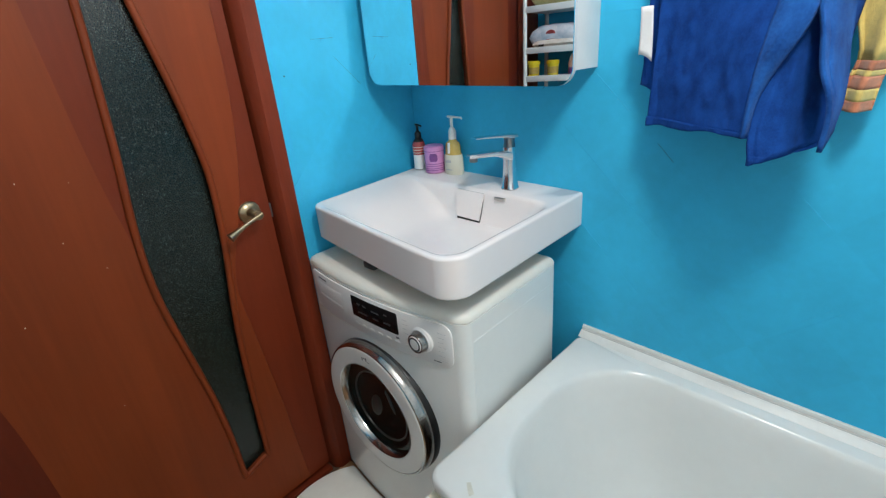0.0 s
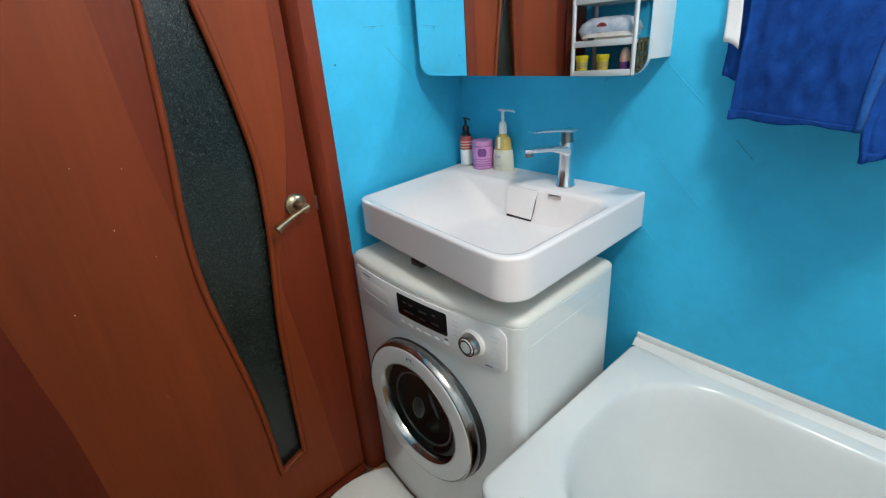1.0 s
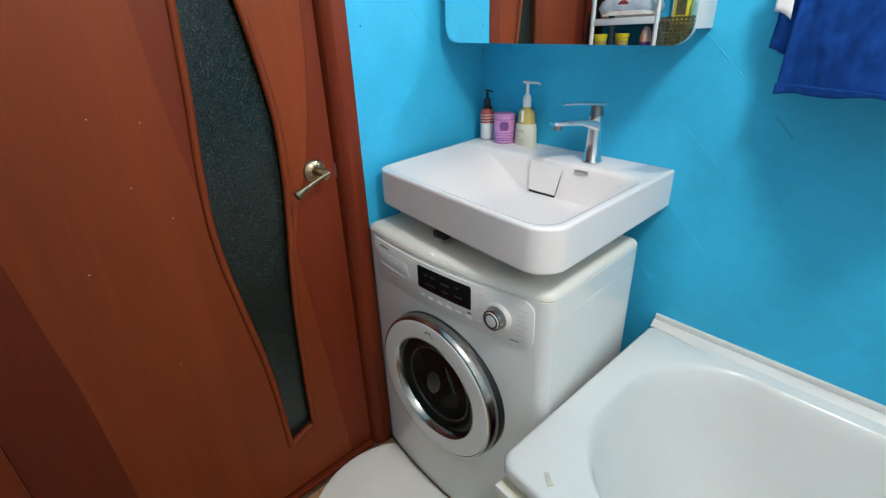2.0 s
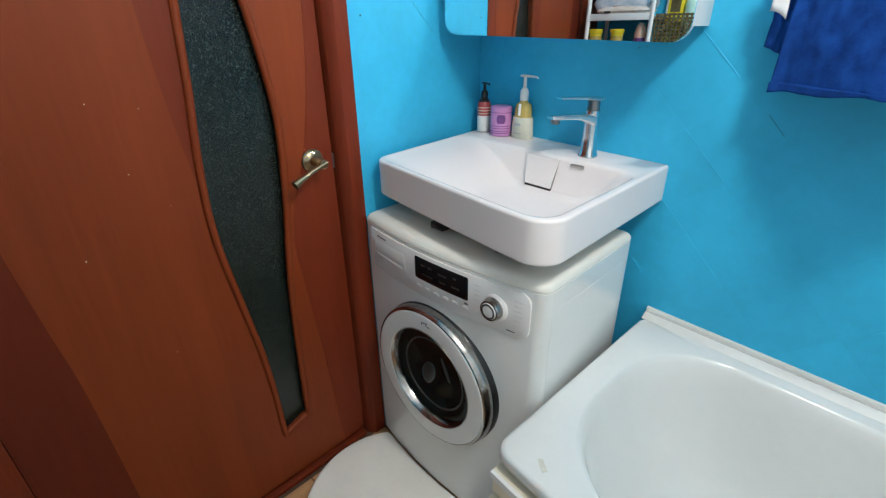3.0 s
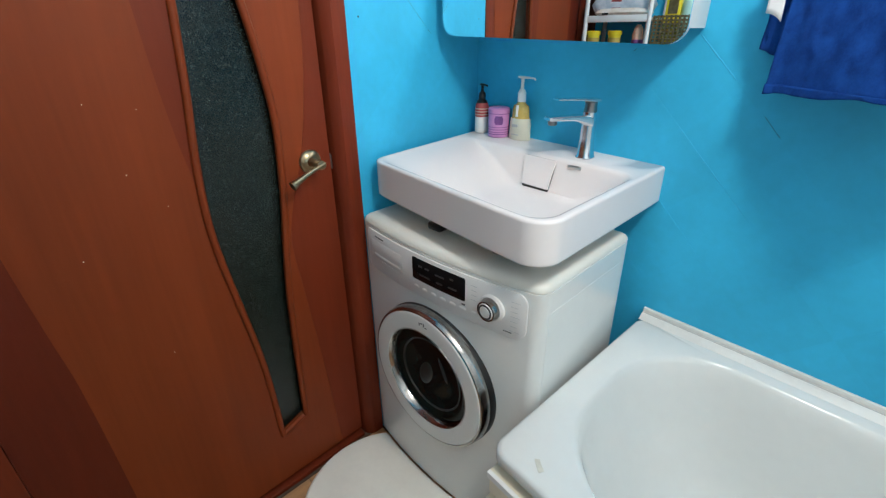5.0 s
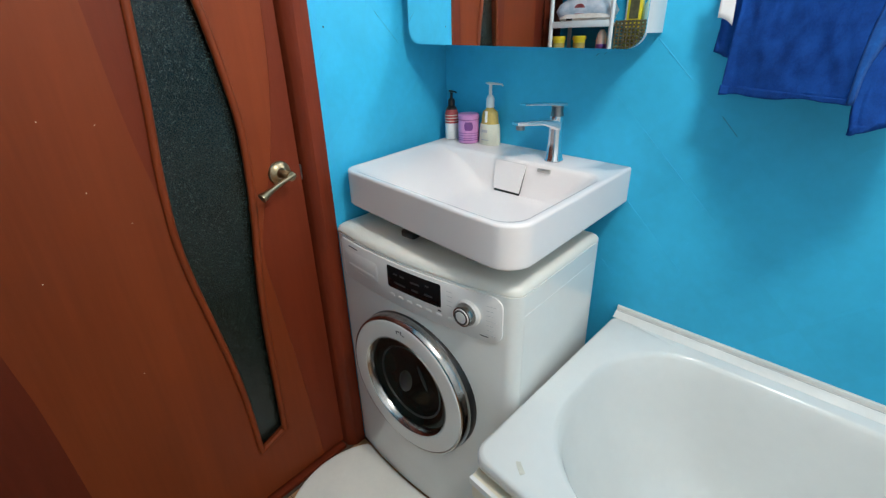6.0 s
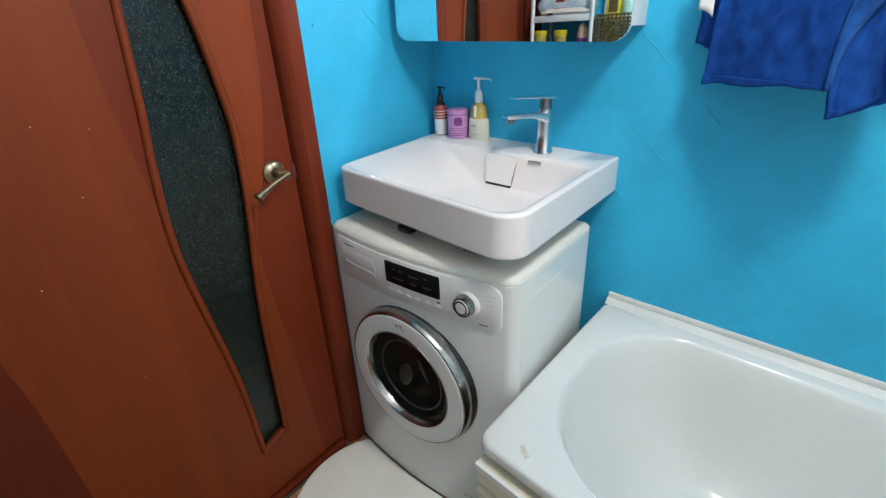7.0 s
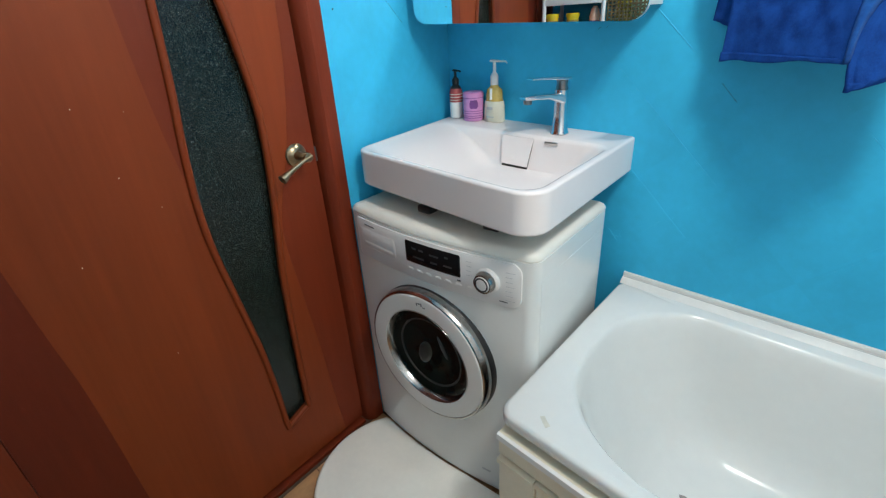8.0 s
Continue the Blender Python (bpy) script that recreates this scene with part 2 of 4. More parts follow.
def spline(keys, t):
    """A smooth curve through (t, value) pairs."""
    ks = list(keys)
    if t <= ks[0][0]:
        return ks[0][1]
    if t >= ks[-1][0]:
        return ks[-1][1]
    i = max(k for k in range(len(ks) - 1) if ks[k][0] <= t)
    p0, p1, p2, p3 = ks[max(i - 1, 0)], ks[i], ks[i + 1], ks[min(i + 2, len(ks) - 1)]
    h = p2[0] - p1[0]
    m1, m2 = (p2[1] - p0[1]) / (p2[0] - p0[0]) * h, (p3[1] - p1[1]) / (p3[0] - p1[0]) * h
    u = (t - p1[0]) / h
    return (2 * u**3 - 3 * u**2 + 1) * p1[1] + (u**3 - 2 * u**2 + u) * m1 + (-2 * u**3 + 3 * u**2) * p2[1] + (u**3 - u**2) * m2


# ---- structure ----
WX, WY, YB, H = 2.30, -1.32, 0.305, 2.50
DOOR_Y0, DOOR_Y1, DOOR_TOP = -0.948, -0.268, 2.02


def structure(name, bm, material, label, category):
    return tagged(link_bm(name, bm, material, smooth=False), label, category, kind="structure")


wall_b = structure("wall_north", box(-0.15, WX + 0.12, YB, YB + 0.12, -0.05, H + 0.05), M_BLUE, "bright blue painted wall with diagonal tiles under the paint", "wall")
# two unseen closing walls, made white so that bounced light stays neutral
structure("wall_south_plain", box(0.66, WX, WY - 0.12, WY, -0.05, H + 0.05), M_CEIL, "unseen plain wall, white to bounce neutral light", "wall")
structure("wall_east", box(WX, WX + 0.12, WY - 0.12, YB, -0.05, H + 0.05), M_CEIL, "unseen plain wall, white to bounce neutral light", "wall")
structure("wall_south", box(-0.15, 0.66, WY - 0.12, WY, -0.05, H + 0.05), M_BLUE, "bright blue painted wall behind the shelf rack", "wall")
bm = box(-0.15, 0.0, -0.1988, YB, -0.05, H + 0.05)
box(-0.15, -0.112, WY, DOOR_Y0 - 0.01, -0.05, H + 0.05, bm=bm)
box(-0.15, 0.0, DOOR_Y0 - 0.01, -0.1988, DOOR_TOP + 0.01, H + 0.05, bm=bm)
wall_a = structure("wall_west", bm, M_BLUE, "bright blue painted wall round the doorway", "wall")
structure("ceiling", box(0, WX, WY, YB, H, H + 0.05), M_CEIL, "plain white painted ceiling", "ceiling")
floor = structure("floor", box(-0.15, WX, WY, YB, -0.05, -0.004), M_GROUT, "orange-brown tiled floor with dark joints", "floor")
# unseen sheet added behind the door so that its glass stays dark
structure("hall_backing", box(-0.75, -0.70, -1.3, 0.1, -0.05, 2.3), M_CASE, "added brown backing, unseen, that keeps the door glass dark", "wall")


FX_JAMB = -0.0258


def door_casing():
    t = thing("door_casing", "dark red-brown wooden door casing", "door frame", (0, -0.6, 0), kind="structure")
    y0 = DOOR_Y1 + 0.008
    profile = [(-0.11, y0 - 0.001), (-0.020, y0), (-0.014, y0 + 0.003), (0.000, y0 + 0.013), (0.006, y0 + 0.021), (0.0075, -0.205), (0.005, -0.1990), (-0.11, -0.1990)]
    part("jamb", loft([[(x, y, z) for x, y in profile] for z in (0.0, DOOR_TOP + 0.002)]), M_CASE, t, "moulded side casing", angle=30)
    # stop coloured wine-dark to deepen the shade in the gap beside the door
    part("stop", box(-0.11, -0.055, DOOR_Y1 + 0.0005, y0 - 0.002, 0, DOOR_TOP), M_DOOR3, t)
    part("dark_board", box(-0.11, FX_JAMB, -1.073, -0.90, 0, DOOR_TOP + 0.002), M_DOOR3, t, "wine-dark field beside the door")
    part("outer_board", box(-0.11, -0.023, -1.31, -1.0745, 0, DOOR_TOP + 0.07, 0.0015), M_CASE, t)
    part("header", box(-0.11, 0.008, DOOR_Y0 - 0.003, -0.1990, DOOR_TOP + 0.003, DOOR_TOP + 0.07, 0.004), M_CASE, t)
    part("threshold", box(-0.11, -0.014, DOOR_Y0, DOOR_Y1, -0.004, 0.012, 0.003), M_CASE, t)


door_casing()

GLASS_R = [(0.245, -0.467), (0.45, -0.461), (0.652, -0.452), (0.80, -0.438), (0.90, -0.425), (1.02, -0.414), (1.145, -0.410), (1.258, -0.422), (1.36, -0.438), (1.53, -0.470), (1.85, -0.515)]
GLASS_L = [(0.215, -0.545), (0.343, -0.547), (0.45, -0.552), (0.545, -0.560), (0.70, -0.580), (0.85, -0.599), (0.95, -0.604), (1.08, -0.598), (1.208, -0.585), (1.324, -0.576), (1.53, -0.562), (1.85, -0.55)]
EDGE = [(0.03, -0.915), (0.4, -0.923), (0.67, -0.932), (0.8, -0.943), (1.0, -0.957), (1.3, -0.966), (2.02, -0.966)]
VENEER_L = [(0.95, -0.610), (1.05, -0.617), (1.12, -0.626), (1.23, -0.636), (1.35, -0.643), (1.6, -0.655), (2.02, -0.66)]
VENEER_R = [(0.03, -0.352), (0.4, -0.378), (0.69, -0.405), (0.82, -0.415), (0.92, -0.395), (1.05, -0.350), (1.26, -0.312), (1.5, -0.300), (2.02, -0.295)]
FX = -0.025  # room face of the door


def door():
    t = thing("door_1", "closed red-brown wooden door with a wavy frosted glass strip", "door", (FX - 0.02, -0.6, 0.03), kind="structure")
    zs = [0.24 + (1.85 - 0.24) * k / 60 for k in range(61)]

    def leaf(y_of0, y_of1, zlist, name, material):
        loops = []
        for z in zlist:
            a, b = y_of0(z), y_of1(z)
            loops.append([(FX, a, z), (FX, b, z), (FX - 0.04, b, z), (FX - 0.04, a, z)])
        part(name, loft(loops), material, t, smooth=False)

    low = [0.032, 0.08, 0.13, 0.17, 0.215]
    leaf(lambda z: spline(EDGE, z), lambda z: min(spline(VENEER_L, z), spline(GLASS_L, z)) if z > 0.97 else spline(GLASS_L, z), low + zs + [1.93, DOOR_TOP], "stile", M_DOOR)
    up = [z for z in zs if z > 0.99]
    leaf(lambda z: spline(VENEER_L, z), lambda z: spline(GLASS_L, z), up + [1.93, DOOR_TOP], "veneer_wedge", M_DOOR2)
    leaf(lambda z: spline(GLASS_R, z), lambda z: max(spline(VENEER_R, z), spline(GLASS_R, z) + 0.006), low + [0.245] + zs[1:] + [1.93, DOOR_TOP], "stile", M_DOOR)
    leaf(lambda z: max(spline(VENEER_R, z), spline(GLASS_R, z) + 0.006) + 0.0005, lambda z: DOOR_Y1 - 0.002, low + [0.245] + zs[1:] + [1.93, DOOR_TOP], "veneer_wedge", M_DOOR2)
    part("rail", loft([[(FX, spline(GLASS_L, z), z), (FX, spline(GLASS_R, z), z1), (FX - 0.04, spline(GLASS_R, z), z1), (FX - 0.04, spline(GLASS_L, z), z)] for z, z1 in ((0.032, 0.032), (0.215, 0.245))]), M_DOOR, t, smooth=False)
    part("rail", loft([[(FX, spline(GLASS_L, z), z), (FX, spline(GLASS_R, z), z), (FX - 0.04, spline(GLASS_R, z), z), (FX - 0.04, spline(GLASS_L, z), z)] for z in (1.85, DOOR_TOP)]), M_DOOR, t, smooth=False)
    g = part("glass_pane", loft([[(FX - 0.016, spline(GLASS_L, z) - 0.004, z), (FX - 0.016, spline(GLASS_R, z) + 0.004, z), (FX - 0.022, spline(GLASS_R, z) + 0.004, z), (FX - 0.022, spline(GLASS_L, z) - 0.004, z)] for z in [0.21] + zs]), M_GLASS, t, "dark frosted glass", smooth=False)
    for keys, s in ((GLASS_L, 1), (GLASS_R, -1)):
        pts = [(FX + 0.001, spline(keys, z) - s * 0.003, z) for z in zs]
        if s == 1:
            pts = [(FX + 0.001, -0.545, 0.212)] + pts
        part("bead", tube(pts, 0.009, 10), M_DOOR, t)
    part("bead", tube([(FX + 0.001, -0.550, 0.213), (FX + 0.001, -0.472, 0.243)], 0.009, 10), M_DOOR, t)
    # lever handle
    hy, hz = -0.331, 1.022
    hd = part("door_handle", lathe([(0.0, 0.0), (0.030, 0.0), (0.031, 0.004), (0.029, 0.007), (0.024, 0.008), (0.021, 0.011), (0.013, 0.013), (0.0105, 0.020), (0.0105, 0.050), (0.012, 0.052), (0.012, 0.060), (0.0, 0.061)], (FX, hy, hz), "x", 28), M_BRASS, t, "aged brass lever handle on a round rose")
    part("lever", tube([(FX + 0.056, hy + 0.011, hz + 0.002), (FX + 0.057, hy - 0.010, hz - 0.004), (FX + 0.058, hy - 0.040, hz - 0.014), (FX + 0.060, hy - 0.070, hz - 0.026), (FX + 0.061, hy - 0.088, hz - 0.034)], [0.0062, 0.0055, 0.0060, 0.0084, 0.0122], 14), M_BRASS, hd)
    for y, z, r in ((-0.765, 1.210, 0.0010), (-0.732, 1.072, 0.0011), (-0.847, 0.921, 0.0013), (-0.683, 1.193, 0.0008), (-0.749, 0.644, 0.0010), (-0.676, 0.992, 0.0008)):
        part("paint_speck", lathe([(r, 0.0), (r * 0.7, 0.0006), (0, 0.0008)], (FX, y, z), "x", 8), M_CREAM, t)
    part("latch", box(FX - 0.012, FX + 0.0010, DOOR_Y1 - 0.0015, DOOR_Y1 + 0.003, 0.990, 1.030, 0.001), M_DARKCHROME, t, "dark metal latch")


door()


# ---- washing machine ----
MX0, MX1, MYF, MYB = 0.005, 0.627, -0.236, 0.190


def machine_ring(z, inset=0.0, n=10):
    """Plan of the cabinet: rounded front corners and a slightly bowed front."""
    pts = []
    for x, y in rrect(MX0 + inset, MX1 - inset, MYF + inset, MYB - inset, (0.012, 0.012, 0.020, 0.03), n):
        u = (x - (MX0 + MX1) / 2) / 0.3
        if y < 0:
            y += 0.030 * u * u * min(1.0, y / MYF)
        pts.append((x, y, z))
    # refine the long front edge so that the bow shows
    out = []
    for i, p in enumerate(pts):
        q = pts[(i + 1) % len(pts)]
        out.append(p)
        if abs(p[1] - q[1]) < 0.02 and p[1] < -0.15 and abs(p[0] - q[0]) > 0.2:
            for k in range(1, 12):
                x = p[0] + (q[0] - p[0]) * k / 12
                u = (x - (MX0 + MX1) / 2) / 0.3
                out.append((x, MYF + inset + 0.030 * u * u, z))
    return out


def front_y(x):
    u = (x - (MX0 + MX1) / 2) / 0.3
    return MYF + 0.030 * u * u


def front_plate(x0, x1, z0, z1, r, lift, depth=0.004, n=10):
    """A thin rounded plate that follows the bowed front; lift is how far it stands out."""
    bm = bmesh.new()
    outline = rrect(x0, x1, z0, z1, r, 6)
    dense = []
    for i, p in enumerate(outline):
        q = outline[(i + 1) % len(outline)]
        steps = max(1, int(abs(p[0] - q[0]) / 0.03))
        for k in range(steps):
            dense.append((p[0] + (q[0] - p[0]) * k / steps, p[1] + (q[1] - p[1]) * k / steps))
    cz = (z0 + z1) / 2
    loops = []
    for d, s in ((-depth, 1.0), (lift - 0.0008, 1.0), (lift, 0.0)):
        loop = []
        for x, z in dense:
            inset = 0.001 if s == 0.0 else 0
            xx = x + (inset if x < (x0 + x1) / 2 else -inset)
            zz = z + (inset if z < cz else -inset)
            loop.append((xx, front_y(xx) - d, zz))
        loops.append(loop)
    loft(loops, True, False, bm)
    # front face in columns
    bm.verts.ensure_lookup_table()
    vs = [bm.verts[len(bm.verts) - len(dense) + i] for i in range(len(dense))]
    f = bm.faces.new(vs)
    bmesh.ops.triangulate(bm, faces=[f])
    return bm


def washing_machine():
    t = thing("washing_machine", "white front-loading washing machine with a chrome porthole door", "washing machine", ((MX0 + MX1) / 2, 0, 0.0))
    hole = (0.320, 0.468)
    part("body", loft([machine_ring(0.018, 0.006), machine_ring(0.024), machine_ring(0.028), machine_ring(0.70), machine_ring(0.824), machine_ring(0.827), machine_ring(0.829, 0.003)]), M_APPL, t)
    part("top_cover", loft([machine_ring(0.829, 0.0015), machine_ring(0.831, 0.0), machine_ring(0.836, 0.0005), machine_ring(0.843, 0.004), machine_ring(0.848, 0.010), machine_ring(0.851, 0.018), machine_ring(0.852, 0.03)]), M_APPL_TOP, t, "white laminate top")
    for x, y in ((0.07, -0.17), (0.57, -0.17), (0.07, 0.15), (0.57, 0.15)):
        part("foot", lathe([(0.022, 0.0), (0.022, 0.012), (0.012, 0.012), (0.012, 0.02)], (x, y, -0.001), "z", 16), M_RUBBER, t)
    # pressed field and seam on the side
    sd = part("side_panel", box(MX1 - 0.002, MX1 + 0.0006, -0.180, 0.160, 0.06, 0.775, 0.0005, 1), M_APPL, t)
    cp = part("control_panel", front_plate(0.040, 0.594, 0.702, 0.822, (0.028, 0.012, 0.012, 0.028), 0.004), M_PANEL, t, "silver-white control panel")
    part("drawer", front_plate(0.060, 0.216, 0.738, 0.796, 0.010, 0.0045), M_PANEL, cp)
    part("drawer_grip", front_plate(0.075, 0.205, 0.744, 0.756, 0.004, 0.0049), M_PANEL, cp)
    dp = part("display", front_plate(0.258, 0.436, 0.750, 0.812, 0.005, 0.0055), M_DISPLAY, cp, "dark display window")
    for x, w, z in ((0.282, 0.016, 0.790), (0.306, 0.016, 0.790), (0.342, 0.030, 0.786), (0.390, 0.012, 0.792), (0.284, 0.040, 0.766), (0.345, 0.022, 0.766), (0.386, 0.026, 0.768)):
        part("segment", front_plate(x, x + w, z, z + 0.006, 0.001, 0.0060), M_SEGMENT, dp)
    for k in range(6):
        x = 0.262 + k * 0.0315
        part("button", front_plate(x, x + 0.019, 0.723, 0.734, 0.005, 0.0046), M_PANEL, cp)
    part("button", front_plate(0.455, 0.470, 0.723, 0.734, 0.005, 0.0046), M_PANEL, cp)
    # plain bars where the small print stands
    for k in range(7):
        part("print_bar", front_plate(0.556, 0.574 + 0.006 * (k % 3 == 0), 0.795 - k * 0.0125, 0.7968 - k * 0.0125, 0.0004, 0.0046), M_GREYMARK, cp)
    for k in range(4):
        part("print_bar", front_plate(0.452, 0.468, 0.800 - k * 0.0125, 0.8018 - k * 0.0125, 0.0004, 0.0046), M_GREYMARK, cp)
    part("print_bar", front_plate(0.425, 0.436, 0.738, 0.743, 0.0006, 0.0046), M_DARKMARK, cp)
    part("print_bar", front_plate(0.540, 0.562, 0.7135, 0.7165, 0.0006, 0.0046), M_DARKMARK, cp)
    part("maker_mark", front_plate(0.082, 0.128, 0.805, 0.8095, 0.0015, 0.0046), M_DARKMARK, cp)
    part("corner_mark", front_plate(0.482, 0.510, 0.084, 0.091, 0.0015, 0.0010), M_GREYMARK, t)
    # programme dial
    dx, dz = 0.509, 0.762
    dial = part("dial", lathe([(0.034, -0.002), (0.034, 0.006), (0.031, 0.008), (0.030, 0.010), (0.0, 0.0101)], (dx, front_y(dx), dz), "-y", 36), M_PANEL, cp, "chrome-ringed programme dial")
    part("ring", lathe([(0.0275, 0.010), (0.0275, 0.014), (0.024, 0.026), (0.021, 0.0262), (0.021, 0.010)], (dx, front_y(dx), dz), "-y", 36, close=True), M_TRIM, dial)
    part("cap", lathe([(0.0205, 0.010), (0.0205, 0.025), (0.018, 0.028), (0.0, 0.0285)], (dx, front_y(dx), dz), "-y", 32), M_PANEL, dial)
    part("dark_ring", lathe([(0.0185, 0.0278), (0.0185, 0.0288), (0.0145, 0.0290), (0.0145, 0.0278)], (dx, front_y(dx), dz), "-y", 28, close=True), M_RUBBER, dial)
    part("cap_centre", lathe([(0.012, 0.028), (0.012, 0.0292), (0.0, 0.0294)], (dx, front_y(dx), dz), "-y", 24), M_APPL, dial)
    # porthole door
    c = (hole[0], MYF, hole[1])
    dr = part("porthole_door", lathe([(0.198, -0.012), (0.2005, 0.0310), (0.1975, 0.0340), (0.176, 0.0355), (0.1530, 0.0345), (0.1495, 0.0312), (0.1480, -0.012)], c, "-y", 72, close=True), M_APPL, t, "white round door ring")
    part("outer_gasket", lathe([(0.2118, -0.016), (0.2118, 0.003), (0.2098, 0.0060), (0.204, -0.016)], c, "-y", 72, close=True), M_BLACK, dr)
    part("outer_trim", lathe([(0.2100, 0.0060), (0.2105, 0.0100), (0.2080, 0.0255), (0.2045, 0.0315), (0.2010, 0.0325), (0.1995, 0.010)], c, "-y", 72, close=True), M_TRIM, dr, "chrome outer trim")
    part("inner_trim", lathe([(0.1505, 0.0318), (0.1490, 0.0348), (0.1470, 0.0330), (0.1425, 0.0140), (0.1480, 0.0110)], c, "-y", 72, close=True), M_TRIM, dr, "chrome inner trim")
    part("window_bowl", lathe([(0.0, 0.0020), (0.140, 0.0020), (0.1440, 0.0150), (0.137, 0.0152), (0.118, 0.0108), (0.108, 0.0062), (0.06, 0.0050), (0.0, 0.0047)][::-1], c, "-y", 64), M_BOWL, dr, "dark glass bowl of the door")
    part("bowl_rim", lathe([(0.1135, 0.0060), (0.1125, 0.0100), (0.1085, 0.0095), (0.1075, 0.0055)], c, "-y", 56, close=True), M_RIM, dr, "dim grey rim of the bowl")
    for x, z, rx, rz, lean in ((-0.022, -0.010, 0.024, 0.044, 0.35), (0.046, 0.036, 0.006, 0.040, -0.45)):
        blob = []
        for h, f in ((0.0046, 1.0), (0.0068, 0.9), (0.0080, 0.6), (0.0084, 0.2)):
            ring = []
            for k in range(20):
                u, v = rx * f * math.cos(math.pi * k / 10), rz * f * math.sin(math.pi * k / 10)
                ring.append((c[0] + x + u * math.cos(lean) + v * math.sin(lean), c[1] - h, c[2] + z - u * math.sin(lean) + v * math.cos(lean)))
            blob.append(ring)
        part("drum_vane", loft(blob), M_SEAL if rx > 0.01 else M_RIM, dr, "dim grey drum vane behind the glass")
    for x0, x1, z0, z1 in ((0.309, 0.313, 0.640, 0.650), (0.315, 0.322, 0.647, 0.651), (0.325, 0.329, 0.642, 0.653), (0.331, 0.340, 0.640, 0.644)):
        part("badge", front_plate(x0, x1, z0, z1, 0.001, 0.0362), M_DARKMARK, dr)


washing_machine()


# ---- basin ----
SX0, SX1, SYF, SYB, SZ = 0.004, 0.644, -0.247, 0.302, 1.004


def on_basin(x):
    """Height of the basin's ledge, which hangs a little out of level."""
    return SZ + 0.034 * (0.640 - x)


def ring3(x0, x1, y0, y1, r, z, n=8):
    """A loop of the basin: its outline is a little out of square and its back corner hangs high."""
    zf = z if callable(z) else (lambda x, y: z)
    pts = rrect(x0, x1, y0, y1, r, n)
    out = []
    for p, q in zip(pts, pts[1:] + pts[:1]):
        steps = 8 if math.hypot(p[0] - q[0], p[1] - q[1]) > 0.12 else 1
        for j in range(steps):
            x, y = p[0] + (q[0] - p[0]) * j / steps, p[1] + (q[1] - p[1]) * j / steps
            dx = (0.036 - 0.030 * (0.302 - y)) * max(0.0, 1 - (x - SX0) / 0.30)
            x += dx
            dy = 0.145 * max(0.0, 0.56 - x) * min(1.0, max(0.0, (0.15 - y) / 0.40))
            lift = (on_basin(x) - SZ) * min(1.0, max(0.0, 0.2 + 1.86 * (y + 0.178)))
            out.append((x, y + dy, zf(x, y) + lift))
    return out


